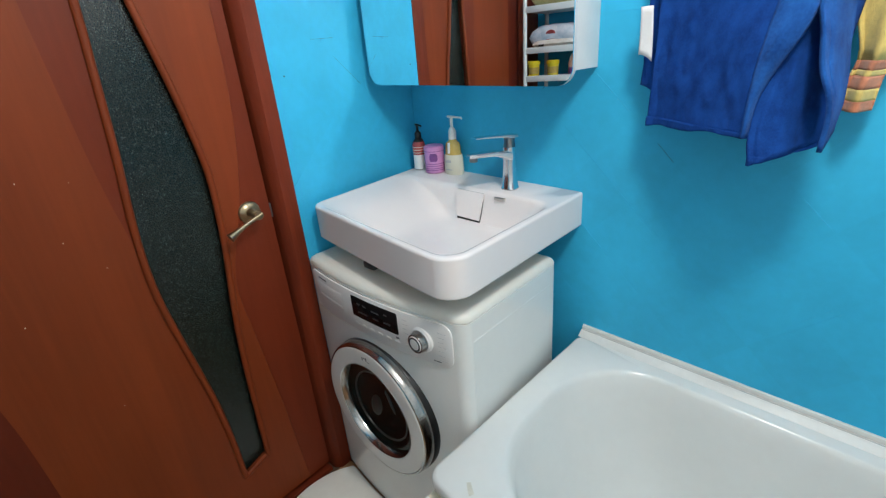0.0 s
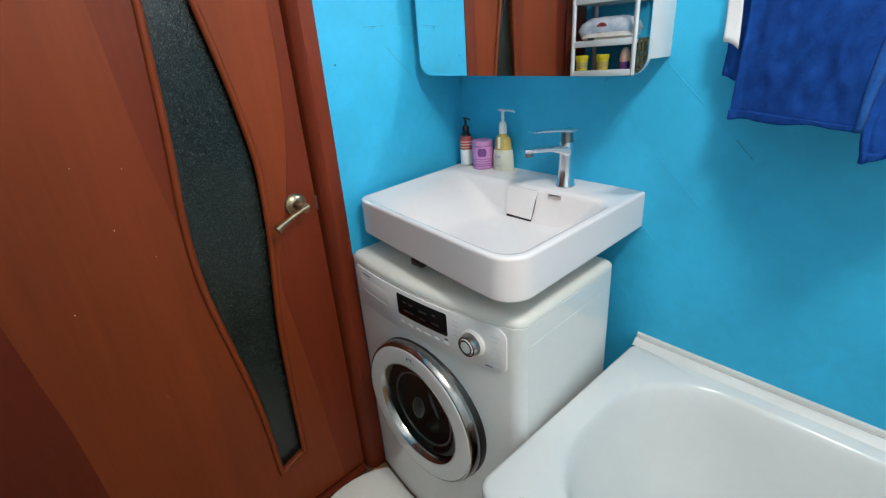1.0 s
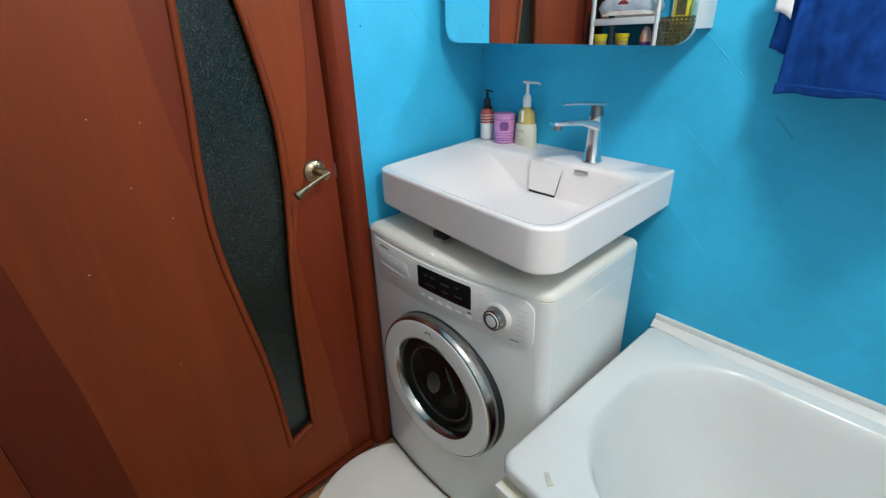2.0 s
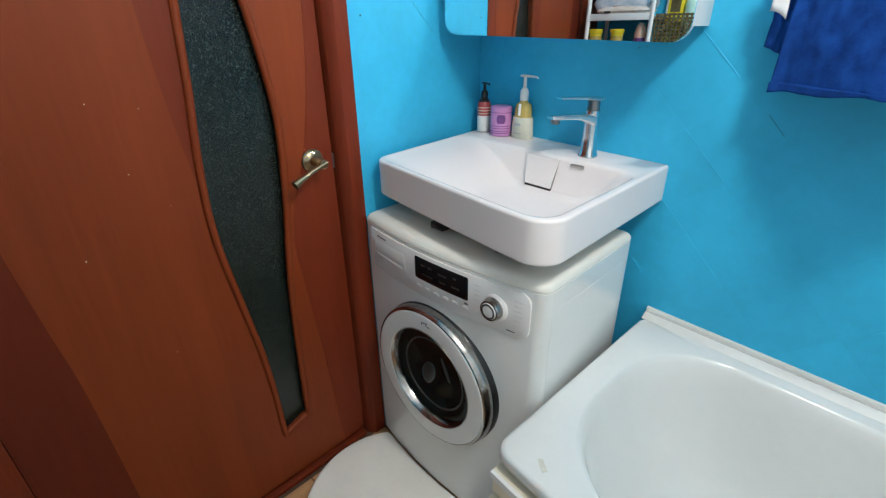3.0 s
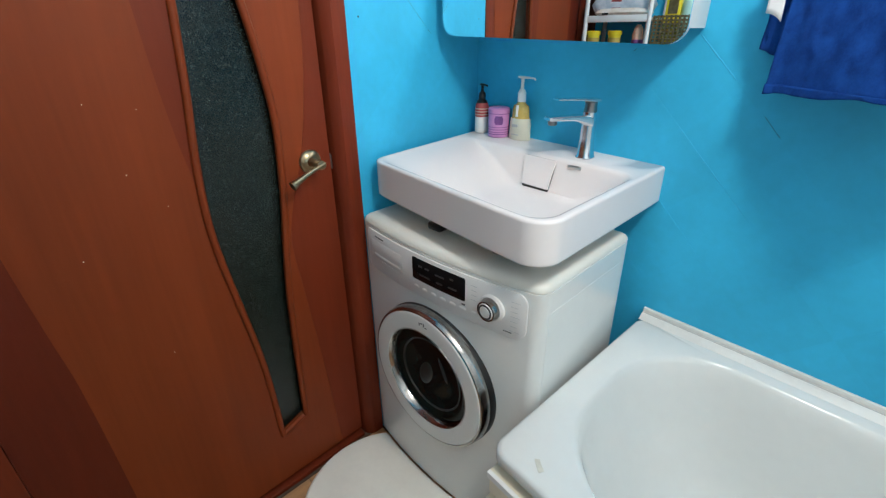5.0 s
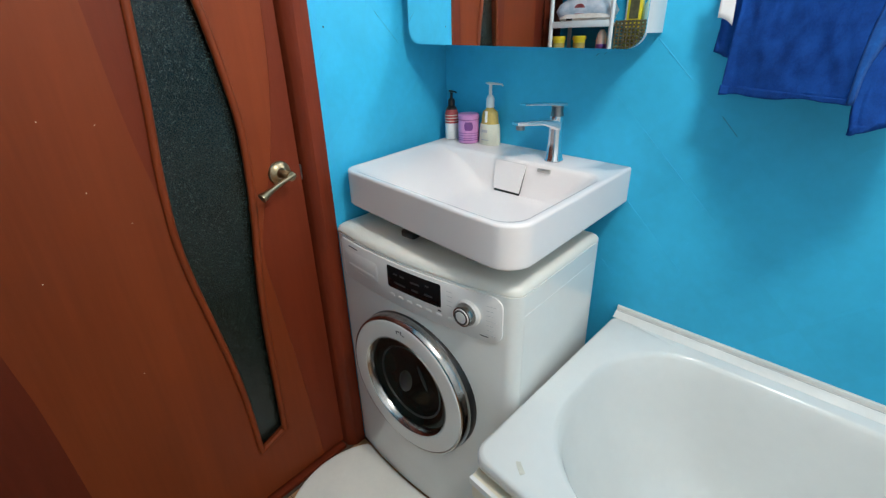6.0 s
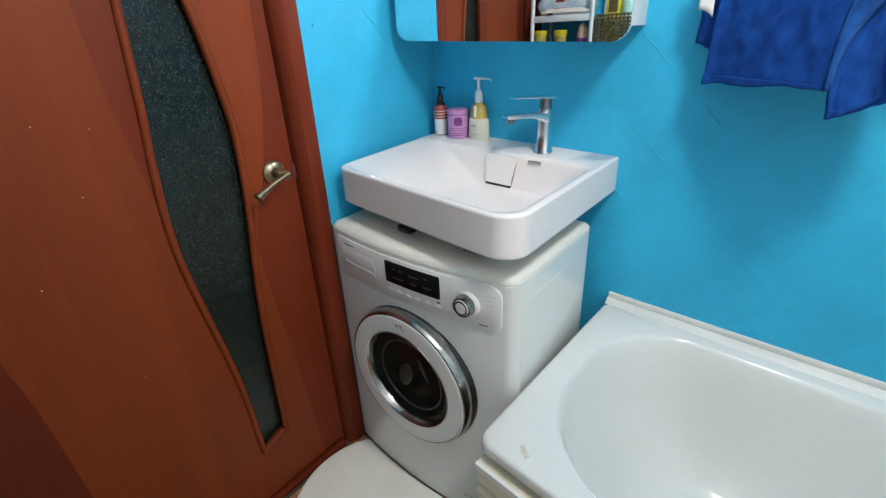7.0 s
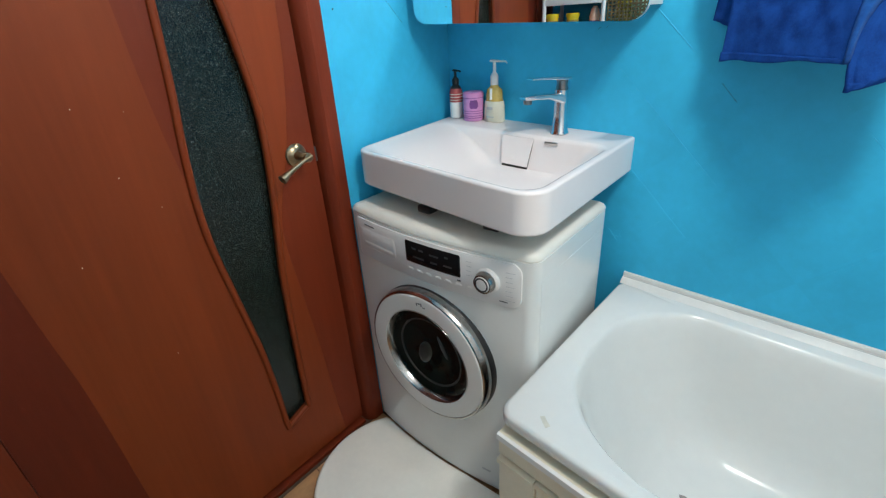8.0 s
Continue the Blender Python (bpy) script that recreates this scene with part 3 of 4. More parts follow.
def wash_basin():
    t = thing("wash_basin", "white rectangular ceramic basin hung above the washing machine", "basin", (0.32, 0.03, 0.905))
    R = (0.004, 0.004, 0.045, 0.060)

    def deep(s):
        return lambda x, y: SZ - 0.006 - s * (0.086 * min(1.0, max(0.0, (x - 0.05) / 0.22)) ** 0.8 + 0.010)

    loops = [
        ring3(SX0 + 0.06, SX1 - 0.06, SYF + 0.06, SYB - 0.01, R, 0.888),
        ring3(SX0 + 0.012, SX1 - 0.012, SYF + 0.012, SYB, (0.004, 0.004, 0.052, 0.052), 0.9025),
        ring3(SX0 + 0.004, SX1 - 0.004, SYF + 0.004, SYB, (0.004, 0.004, 0.058, 0.058), 0.906),
        ring3(SX0, SX1, SYF, SYB, R, 0.911),
        ring3(SX0, SX1, SYF, SYB, R, 0.914),
        ring3(SX0, SX1, SYF, SYB, R, SZ - 0.008),
        ring3(SX0, SX1, SYF, SYB, R, SZ - 0.005),
        ring3(SX0 + 0.0015, SX1 - 0.0015, SYF + 0.0015, SYB, R, SZ - 0.0015),
        ring3(SX0 + 0.005, SX1 - 0.005, SYF + 0.005, SYB - 0.001, R, SZ),
        ring3(SX0 + 0.014, SX1 - 0.014, SYF + 0.014, 0.182, 0.050, SZ - 0.0003),
        ring3(SX0 + 0.022, SX1 - 0.022, SYF + 0.022, 0.176, 0.052, SZ - 0.003),
        ring3(SX0 + 0.036, SX1 - 0.030, SYF + 0.030, 0.172, 0.055, lambda x, y: SZ - 0.006 - 0.006 * min(1.0, max(0.0, (x - 0.05) / 0.2))),
        ring3(SX0 + 0.080, SX1 - 0.044, SYF + 0.046, 0.1705, 0.055, deep(0.25)),
        ring3(SX0 + 0.130, SX1 - 0.060, SYF + 0.066, 0.168, 0.055, deep(0.50)),
        ring3(SX0 + 0.180, SX1 - 0.080, SYF + 0.090, 0.164, 0.055, deep(0.75)),
        ring3(SX0 + 0.230, SX1 - 0.110, SYF + 0.125, 0.157, 0.050, deep(0.95)),
        ring3(SX0 + 0.270, SX1 - 0.160, SYF + 0.175, 0.135, 0.035, deep(1.02)),
    ]
    part("bowl", loft(loops), M_CERAMIC, t, angle=50)
    # drain cover plate against the rear slope of the bowl, with its dark slot
    x0, x1 = 0.300, 0.400
    pts = [(x0, 0.1716, 1.004), (x1 + 0.004, 0.1716, 1.0005), (x1 - 0.008, 0.1572, 0.9195), (x0 + 0.007, 0.1572, 0.9225)]

    def slab(quad, th):
        return loft([[(p[0], p[1] - th, p[2] + th * 0.2) for p in quad], quad])

    grow = [(pts[0][0] - 0.0005, pts[0][1] + 0.001, pts[0][2] - 0.004), (pts[1][0] - 0.0008, pts[1][1] + 0.001, pts[1][2] - 0.004), (pts[2][0] - 0.0008, pts[2][1] + 0.001, pts[2][2] - 0.0115), (pts[3][0] - 0.0003, pts[3][1] + 0.001, pts[3][2] - 0.0105)]
    part("drain_slot", slab(grow, 0.0040), M_BLACK, t, "dark drain slot", smooth=False)
    part("drain_cover", slab(pts, 0.0052), M_CERAMIC, t, "white drain cover plate", smooth=False)
    part("overflow", box(0.439, 0.479, 0.1655, 0.1715, 0.9880, 0.9985, 0.003), M_NICKEL, t, "chrome overflow slot")
    for x in (0.283, 0.490):
        part("bracket", box(x - 0.022, x + 0.022, -0.186, 0.10, 0.870, 0.8900, 0.005), M_BLACK, t, "black mounting bracket")


wash_basin()


def faucet():
    fx, fy = 0.455, 0.226
    SZ = on_basin(fx)
    t = thing("faucet", "chrome single-lever faucet on the basin ledge", "faucet", (fx, fy, SZ))
    d = Vector((-0.42, -0.908, 0)).normalized()
    s = Vector((-d.y, d.x, 0))

    def block(stations, w):
        """A rounded bar along d: stations of (along, z0, z1, half width)."""
        loops = []
        for a, z0, z1, hw in stations:
            loop = []
            for u, v in rrect(-hw, hw, z0, z1, min(hw, (z1 - z0) / 2) * w, 4):
                p = Vector((fx, fy, 0)) + d * a + s * u
                loop.append((p.x, p.y, v))
            loops.append(loop)
        return loft(loops)

    body = loft([[(fx + x, fy + y, z) for x, y in rrect(-h, h, -h, h, h * 0.75, 6)] for z, h in ((SZ, 0.0235), (SZ + 0.004, 0.0235), (SZ + 0.008, 0.021), (SZ + 0.05, 0.0175), (SZ + 0.090, 0.0170), (SZ + 0.120, 0.0170))])
    part("body", body, M_CHROME, t)
    sp = part("spout", block([(0.0, SZ + 0.078, SZ + 0.113, 0.019), (0.02, SZ + 0.090, SZ + 0.113, 0.018), (0.05, SZ + 0.101, SZ + 0.114, 0.016), (0.09, SZ + 0.104, SZ + 0.115, 0.0155), (0.125, SZ + 0.105, SZ + 0.115, 0.0145), (0.130, SZ + 0.107, SZ + 0.113, 0.0135)], 0.6), M_CHROME, t)
    tip = Vector((fx, fy, 0)) + d * 0.113
    part("aerator", lathe([(0.011, 0.0), (0.0115, 0.003), (0.0115, 0.012), (0.0, 0.012)], (tip.x, tip.y, SZ + 0.094), "z", 20), M_DARKCHROME, sp)
    part("cartridge_cap", lathe([(0.0165, 0.0), (0.0165, 0.006), (0.015, 0.014), (0.016, 0.026), (0.0, 0.026)], (fx, fy, SZ + 0.1195), "z", 28), M_DARKCHROME, t)
    part("lever", block([(-0.019, SZ + 0.145, SZ + 0.153, 0.0165), (0.0, SZ + 0.145, SZ + 0.154, 0.0172), (0.025, SZ + 0.149, SZ + 0.1555, 0.0165), (0.075, SZ + 0.1530, SZ + 0.1570, 0.015), (0.108, SZ + 0.1545, SZ + 0.1575, 0.0135)], 0.7), M_CHROME, t)


faucet()


# ---- bottles on the basin ----
def pump_head(t, x, y, z, material, turn, size=1.0, slim=1.0):
    s, w = size, size * slim
    part("collar", lathe([(0.0125 * w, 0), (0.0125 * w, 0.016 * s), (0.0085 * w, 0.021 * s), (0.0050 * w, 0.023 * s), (0.0045 * w, 0.042 * s), (0.0, 0.042 * s)], (x, y, z), "z", 20), material, t)
    a = radians(turn)
    u = Vector((math.cos(a), math.sin(a), 0))
    p = Vector((x, y, z + 0.043 * s))
    part("nozzle", tube([p - u * 0.010 * s, p, p + u * 0.016 * s, p + u * 0.028 * s + Vector((0, 0, -0.0005)), p + u * 0.031 * s + Vector((0, 0, -0.003 * s))], [0.0050 * w, 0.0058 * w, 0.0042 * w, 0.0034 * w, 0.0028 * w], 10, 0.7), material, t)


def dark_pump_bottle():
    x, y = 0.064, 0.254
    SZ = on_basin(x)
    t = thing("pump_bottle", "small black pump bottle with red and white label", "bottle", (x, y, SZ))
    r = 0.0215
    part("base", lathe([(r - 0.002, 0), (r, 0.003), (r, 0.050), (0, 0.050)], (x, y, SZ), "z", 28), M_WHITEPL, t, "white lower label")
    part("label", lathe([(r + 0.0004, 0.050), (r + 0.0004, 0.080), (r - 0.004, 0.092), (0, 0.092)], (x, y, SZ), "z", 28), M_REDLAB, t, "dark red label")
    for k in range(3):
        part("label_bar", lathe([(r + 0.0008, 0.0), (r + 0.0008, 0.0022)], (x, y, SZ + 0.056 + 0.009 * k), "z", 28), M_LABEL, t)
    part("shoulder", lathe([(r - 0.004, 0.092), (r - 0.007, 0.099), (0.009, 0.104), (0, 0.104)], (x, y, SZ), "z", 24), M_BLACK, t)
    pump_head(t, x, y, SZ + 0.104, M_BLACK, -20, 1.00, 0.9)


def pink_jar():
    x, y = 0.137, 0.250
    SZ = on_basin(x) - 0.001
    t = thing("pink_jar", "pink cylindrical plastic jar with purple print", "jar", (x, y, SZ))
    r = 0.0325
    part("jar_body", lathe([(r - 0.003, 0), (r, 0.003), (r, 0.072), (r - 0.002, 0.075), (0, 0.075)], (x, y, SZ), "z", 36), M_PINK, t)
    part("lid", lathe([(r + 0.001, 0.073), (r + 0.001, 0.085), (r - 0.003, 0.089), (0, 0.089)], (x, y, SZ), "z", 36), M_PINK, t)
    # plain print in the middle of the label
    cam_side = math.atan2(-1.15, 0.9)
    bm = bmesh.new()
    n = 9
    rows = []
    for zz in (0.040, 0.047, 0.058, 0.066):
        w = 0.30 if zz in (0.040, 0.066) else 0.42
        rows.append([bm.verts.new((x + (r + 0.0006) * math.cos(cam_side + w * (2 * k / (n - 1) - 1)), y + (r + 0.0006) * math.sin(cam_side + w * (2 * k / (n - 1) - 1)), SZ + zz)) for k in range(n)])
    for p, q in zip(rows, rows[1:]):
        for k in range(n - 1):
            bm.faces.new((p[k], p[k + 1], q[k + 1], q[k]))
    part("print", bm, M_PURPLE, t)
    for za, zb in ((0.010, 0.012), (0.016, 0.0175), (0.024, 0.0255), (0.031, 0.0325)):
        part("print_band", lathe([(r + 0.0005, za), (r + 0.0005, zb)], (x, y, SZ), "z", 36), M_PURPLE, t)
    part("lid_line", lathe([(r + 0.0014, 0.0715), (r + 0.0014, 0.0730)], (x, y, SZ), "z", 36), M_PURPLE, t)


def soap_bottle():
    x, y = 0.207, 0.268
    SZ = on_basin(x) - 0.001
    t = thing("soap_bottle", "clear soap pump bottle with amber soap and cream label", "bottle", (x, y, SZ))

    def ov(z, a, b):
        return [(x + a * math.cos(2 * math.pi * k / 32), y + b * math.sin(2 * math.pi * k / 32), SZ + z) for k in range(32)]

    part("bottle_body", loft([ov(0, 0.034, 0.023), ov(0.003, 0.0365, 0.025), ov(0.050, 0.0345, 0.0245), ov(0.062, 0.0325, 0.0235), ov(0.064, 0.031, 0.0225)]), M_LABEL, t, "cream label round the bottle")
    part("liquid", loft([ov(0.064, 0.030, 0.022), ov(0.068, 0.0285, 0.0215), ov(0.088, 0.0275, 0.0205), ov(0.100, 0.0245, 0.0185), ov(0.107, 0.014, 0.013), ov(0.112, 0.0115, 0.0115)]), M_SOAP, t, "amber liquid soap")
    part("dip_tube", tube([(x + 0.001, y - 0.0222, SZ + 0.070), (x, y - 0.019, SZ + 0.103)], 0.0042, 8), M_WHITEPL, t, "pale pump tube in the soap")
    part("label_mark", box(x - 0.012, x + 0.008, y - 0.0262, y - 0.0235, SZ + 0.040, SZ + 0.048), M_GREYMARK, t)
    part("label_mark", box(x - 0.014, x + 0.012, y - 0.0262, y - 0.0240, SZ + 0.016, SZ + 0.0185), M_GREYMARK, t)
    pump_head(t, x, y, SZ + 0.112, M_WHITEPL, -8, 1.60, 0.62)


dark_pump_bottle()
pink_jar()
soap_bottle()


# ---- mirror cabinet ----
def mirror_cabinet():
    t = thing("mirror_cabinet", "white wall cabinet with a rounded mirror door slightly ajar", "cabinet", (0.37, 0.29, 1.31))
    z0, z1 = 1.312, 1.98
    part("carcass", loft([[(x, y, zz + (0.012 if zz < 1.5 else 0)) for x, y in rrect(0.075, 0.666, 0.150, YB - 0.001, 0.003, 2)] for zz in (z0, z1)]), M_WHITEPL, t, angle=30)
    # door hinged on its far edge, swung open a few degrees
    th = radians(4.0)
    u = Vector((math.cos(th), math.sin(th), 0))
    n = Vector((math.sin(th), -math.cos(th), 0))
    o = Vector((0.35, 0.117, 0))

    def plate(a0, a1, b0, b1, r, d0, d1):
        loops = []
        for d in (d0, d1):
            loops.append([tuple(o + u * (a - 0.35) + n * d + Vector((0, 0, z - 0.030 * (a - 0.05)))) for a, z in rrect(a0, a1, b0, b1, r, 8)])
        return loft(loops)

    d = part("door", plate(0.045, 0.684, z0, z1, 0.040, -0.019, -0.0045), M_WHITEPL, t, "white door behind the mirror", angle=30)
    part("mirror", plate(0.045, 0.684, z0, z1, 0.040, -0.004, 0.0), M_MIRROR, d, "mirror glass with rounded corners", angle=30)


mirror_cabinet()


# ---- bath ----
BX0, BX1, BYF, BYR = 0.625, 2.29, -0.398, 0.272


def rim_z(x, y):
    """The rim falls a little towards the drain end and the open side."""
    return 0.533 + 0.050 * (y + 0.367) - 0.045 * (x - BX0) * (0.4 + 0.6 * (y + 0.4) / 0.7)


def bath():
    t = thing("bath", "white enamelled bath along the blue wall", "bathtub", (1.4, -0.03, 0.0))
    R = (0.02, 0.02, 0.035, 0.035)

    def rg(x0, x1, y0, y1, r, dz):
        out = []
        pts = rrect(x0, x1, y0, y1, r, 12)
        for p, q in zip(pts, pts[1:] + pts[:1]):
            steps = 12 if abs(p[0] - q[0]) > 0.5 else 1
            for j in range(steps):
                x, y = p[0] + (q[0] - p[0]) * j / steps, p[1] + (q[1] - p[1]) * j / steps
                # the open side runs in a little towards the near corner
                y += 0.034 * max(0.0, 1 - (x - BX0) / 0.32) * max(0.0, min(1.0, (-0.2 - y) / 0.16))
                # and the end by the machine stands a little out of square
                x += 0.042 * (y + 0.37) / 0.67 * max(0.0, 1 - (x - BX0) / 0.6)
                out.append((x, y, rim_z(x, y) + dz))
        return out

    loops = [
        rg(BX0 + 0.006, BX1, BYF + 0.006, BYR, R, -0.032),
        rg(BX0, BX1, BYF, BYR, R, -0.028),
        rg(BX0, BX1, BYF, BYR, R, -0.008),
        rg(BX0 + 0.003, BX1, BYF + 0.003, BYR, R, -0.002),
        rg(BX0 + 0.010, BX1, BYF + 0.010, BYR, R, 0.0),
        rg(BX0 + 0.068, BX1 - 0.07, BYF + 0.034, BYR - 0.034, (0.22, 0.22, 0.27, 0.26), -0.0005),
        rg(BX0 + 0.074, BX1 - 0.075, BYF + 0.040, BYR - 0.040, (0.22, 0.22, 0.27, 0.26), -0.004),
        rg(BX0 + 0.080, BX1 - 0.080, BYF + 0.046, BYR - 0.046, (0.22, 0.22, 0.27, 0.26), -0.014),
        rg(BX0 + 0.092, BX1 - 0.084, BYF + 0.054, BYR - 0.054, (0.22, 0.22, 0.26, 0.25), -0.045),
        rg(BX0 + 0.135, BX1 - 0.10, BYF + 0.080, BYR - 0.075, (0.21, 0.20, 0.23, 0.23), -0.16),
        rg(BX0 + 0.210, BX1 - 0.12, BYF + 0.105, BYR - 0.100, (0.19, 0.18, 0.21, 0.21), -0.280),
        rg(BX0 + 0.260, BX1 - 0.15, BYF + 0.135, BYR - 0.130, (0.17, 0.16, 0.19, 0.19), -0.340),
        rg(BX0 + 0.330, BX1 - 0.20, BYF + 0.180, BYR - 0.175, (0.13, 0.12, 0.14, 0.14), -0.368),
        rg(BX0 + 0.45, BX1 - 0.30, BYF + 0.24, BYR - 0.24, (0.06, 0.06, 0.06, 0.06), -0.374),
    ]
    part("tub", loft(loops, False, True), M_ENAMEL, t, angle=60)
    part("stain", loft([[(x, y, rim_z(x, y) + dz) for x, y in ((0.711, -0.325), (0.719, -0.319), (0.727, -0.326), (0.741, -0.336), (0.735, -0.346), (0.724, -0.337))] for dz in (0.0002, 0.0010)]), M_STAIN, t, "dried beige glue mark", smooth=False)
    # support frame hidden behind the screen
    for x in (0.80, 2.10):
        for y in (-0.25, 0.18):
            part("leg", tube([(x, y, 0.0), (x, y, 0.40)], 0.015, 10), M_STEEL, t)
    part("drain", lathe([(0.029, 0.0), (0.030, 0.003), (0.024, 0.004), (0.0, 0.002)], (0.985, -0.060, 0.1655), "z", 28), M_DARKCHROME, t, "chrome drain ring")


bath()


def bath_screen():
    t = thing("bath_screen", "cream plastic sliding panels under the bath rim", "bath panel", (1.4, -0.34, 0.0))

    def rail(y0, y1, h0, h1, x0, x1):
        loops = []
        for x in [x0] + [k for k in (0.70, 0.78, 0.86, 0.956) if x0 < k < x1] + [x1]:
            dy = -0.034 * max(0.0, min(1.0, (x - BX0) / 0.32))
            z = rim_z(x, -0.37)
            loops.append([(x, y0 + dy, z - h0), (x, y1 + dy, z - h0), (x, y1 + dy, z - h1), (x, y0 + dy, z - h1)])
        return loft(loops)

    xl, xr = BX0 + 0.011, 2.28
    part("top_rail", rail(-0.372, -0.330, 0.053, 0.118, xl, xr), M_CREAM, t, smooth=False)
    part("top_rail_lip", rail(-0.382, -0.3725, 0.050, 0.066, xl, xr), M_WHITEPL, t, "white upper lip", smooth=False)
    part("bottom_rail", box(BX0 - 0.005, xr, -0.385, -0.345, 0.0, 0.03, 0.003), M_CREAM, t)
    for x0, x1, d in ((xl, 0.735, 0.0), (0.737, 1.50, 0.004), (1.502, xr, 0.0)):
        p = part("sliding_panel", rail(-0.370 + d, -0.362 + d, 0.1445, 0.495, x0, x1), M_CREAM, t, smooth=False)
        part("panel_lip", rail(-0.381 + d, -0.362 + d, 0.130, 0.144, x0, x1), M_CREAM, p, smooth=False)
        part("panel_edge", rail(-0.374 + d, -0.3705 + d, 0.1445, 0.495, x1 - 0.010, x1), M_CREAM, p, smooth=False)


bath_screen()


def bath_ledge():
    prof = [(YB, 0.024), (YB - 0.004, 0.026), (YB - 0.009, 0.0245), (YB - 0.0115, 0.017), (YB - 0.0105, 0.0125), (YB - 0.016, 0.0120), (YB - 0.024, 0.0095), (YB - 0.029, 0.0040), (YB - 0.037, 0.0012), (YB - 0.038, -0.0008), (YB, -0.0008)]
    bm = loft([[(x, y, rim_z(x, BYR) + h) for y, h in prof] for x in (BX0 + 0.041, 1.5, 2.29)])
    strip = tagged(link_bm("trim", bm, M_AGED, angle=50), "white plastic sealing strip between bath and wall", "trim", kind="structure")
    # grey bar along the strip's groove, its colour deepening the shade there
    pts = [(x, YB - 0.0145, rim_z(x, BYR) + 0.0125) for x in (BX0 + 0.044, 1.5, 2.28)]
    part("joint_line", tube(pts, 0.0013, 6), M_GREYMARK, strip, "grey line for the shade in the groove")


bath_ledge()


# ---- bath mat ----
def bath_mat():
    def outline(inset, z):
        pts = []
        cx, cy, r = 0.262, -0.378, 0.264 - inset
        for k in range(41):
            a = radians(50 + 220 * k / 40)
            pts.append((cx + r * math.cos(a), cy + r * math.sin(a)))
        pts += [(0.45, cy - r), (0.58 - inset, cy - r + 0.03), (0.60 - inset, cy - r + 0.09), (0.60 - inset, -0.30)]
        pts += [(0.60 - inset, -0.235)]
        return [(x, min(y, front_y(x) - 0.004 - inset), z) for x, y in pts]

    bm = loft([outline(0.004, 0.0), outline(0.0, 0.004), outline(0.0, 0.020), outline(0.003, 0.025), outline(0.010, 0.027)])
    ob = link_bm("bath_mat", bm, M_MAT, angle=60)
    tagged(ob, "smooth off-white bath mat with rounded end on the floor", "bath mat")


bath_mat()


# ---- towels ----
def cloth(name, material, parent, x0, x1, z_top, bottom, y_of, thick=0.007, nx=40, nz=44, label=""):
    bm = bmesh.new()
    grid = []
    for j in range(nz + 1):
        v = j / nz
        row = []
        for i in range(nx + 1):
            u = i / nx
            xa, xb = x0(v), x1(v)
            x = xa + (xb - xa) * u
            z = z_top + (bottom(u) - z_top) * v
            row.append((x, y_of(u, v), z))
        grid.append(row)
    fr = [[bm.verts.new(p) for p in r] for r in grid]
    for j in range(nz):
        for i in range(nx):
            bm.faces.new((fr[j][i], fr[j][i + 1], fr[j + 1][i + 1], fr[j + 1][i]))
    ob = part(name, bm, material, parent, label, angle=180)
    mod = ob.modifiers.new("thickness", "SOLIDIFY")
    mod.thickness, mod.offset = thick, 0
    return ob


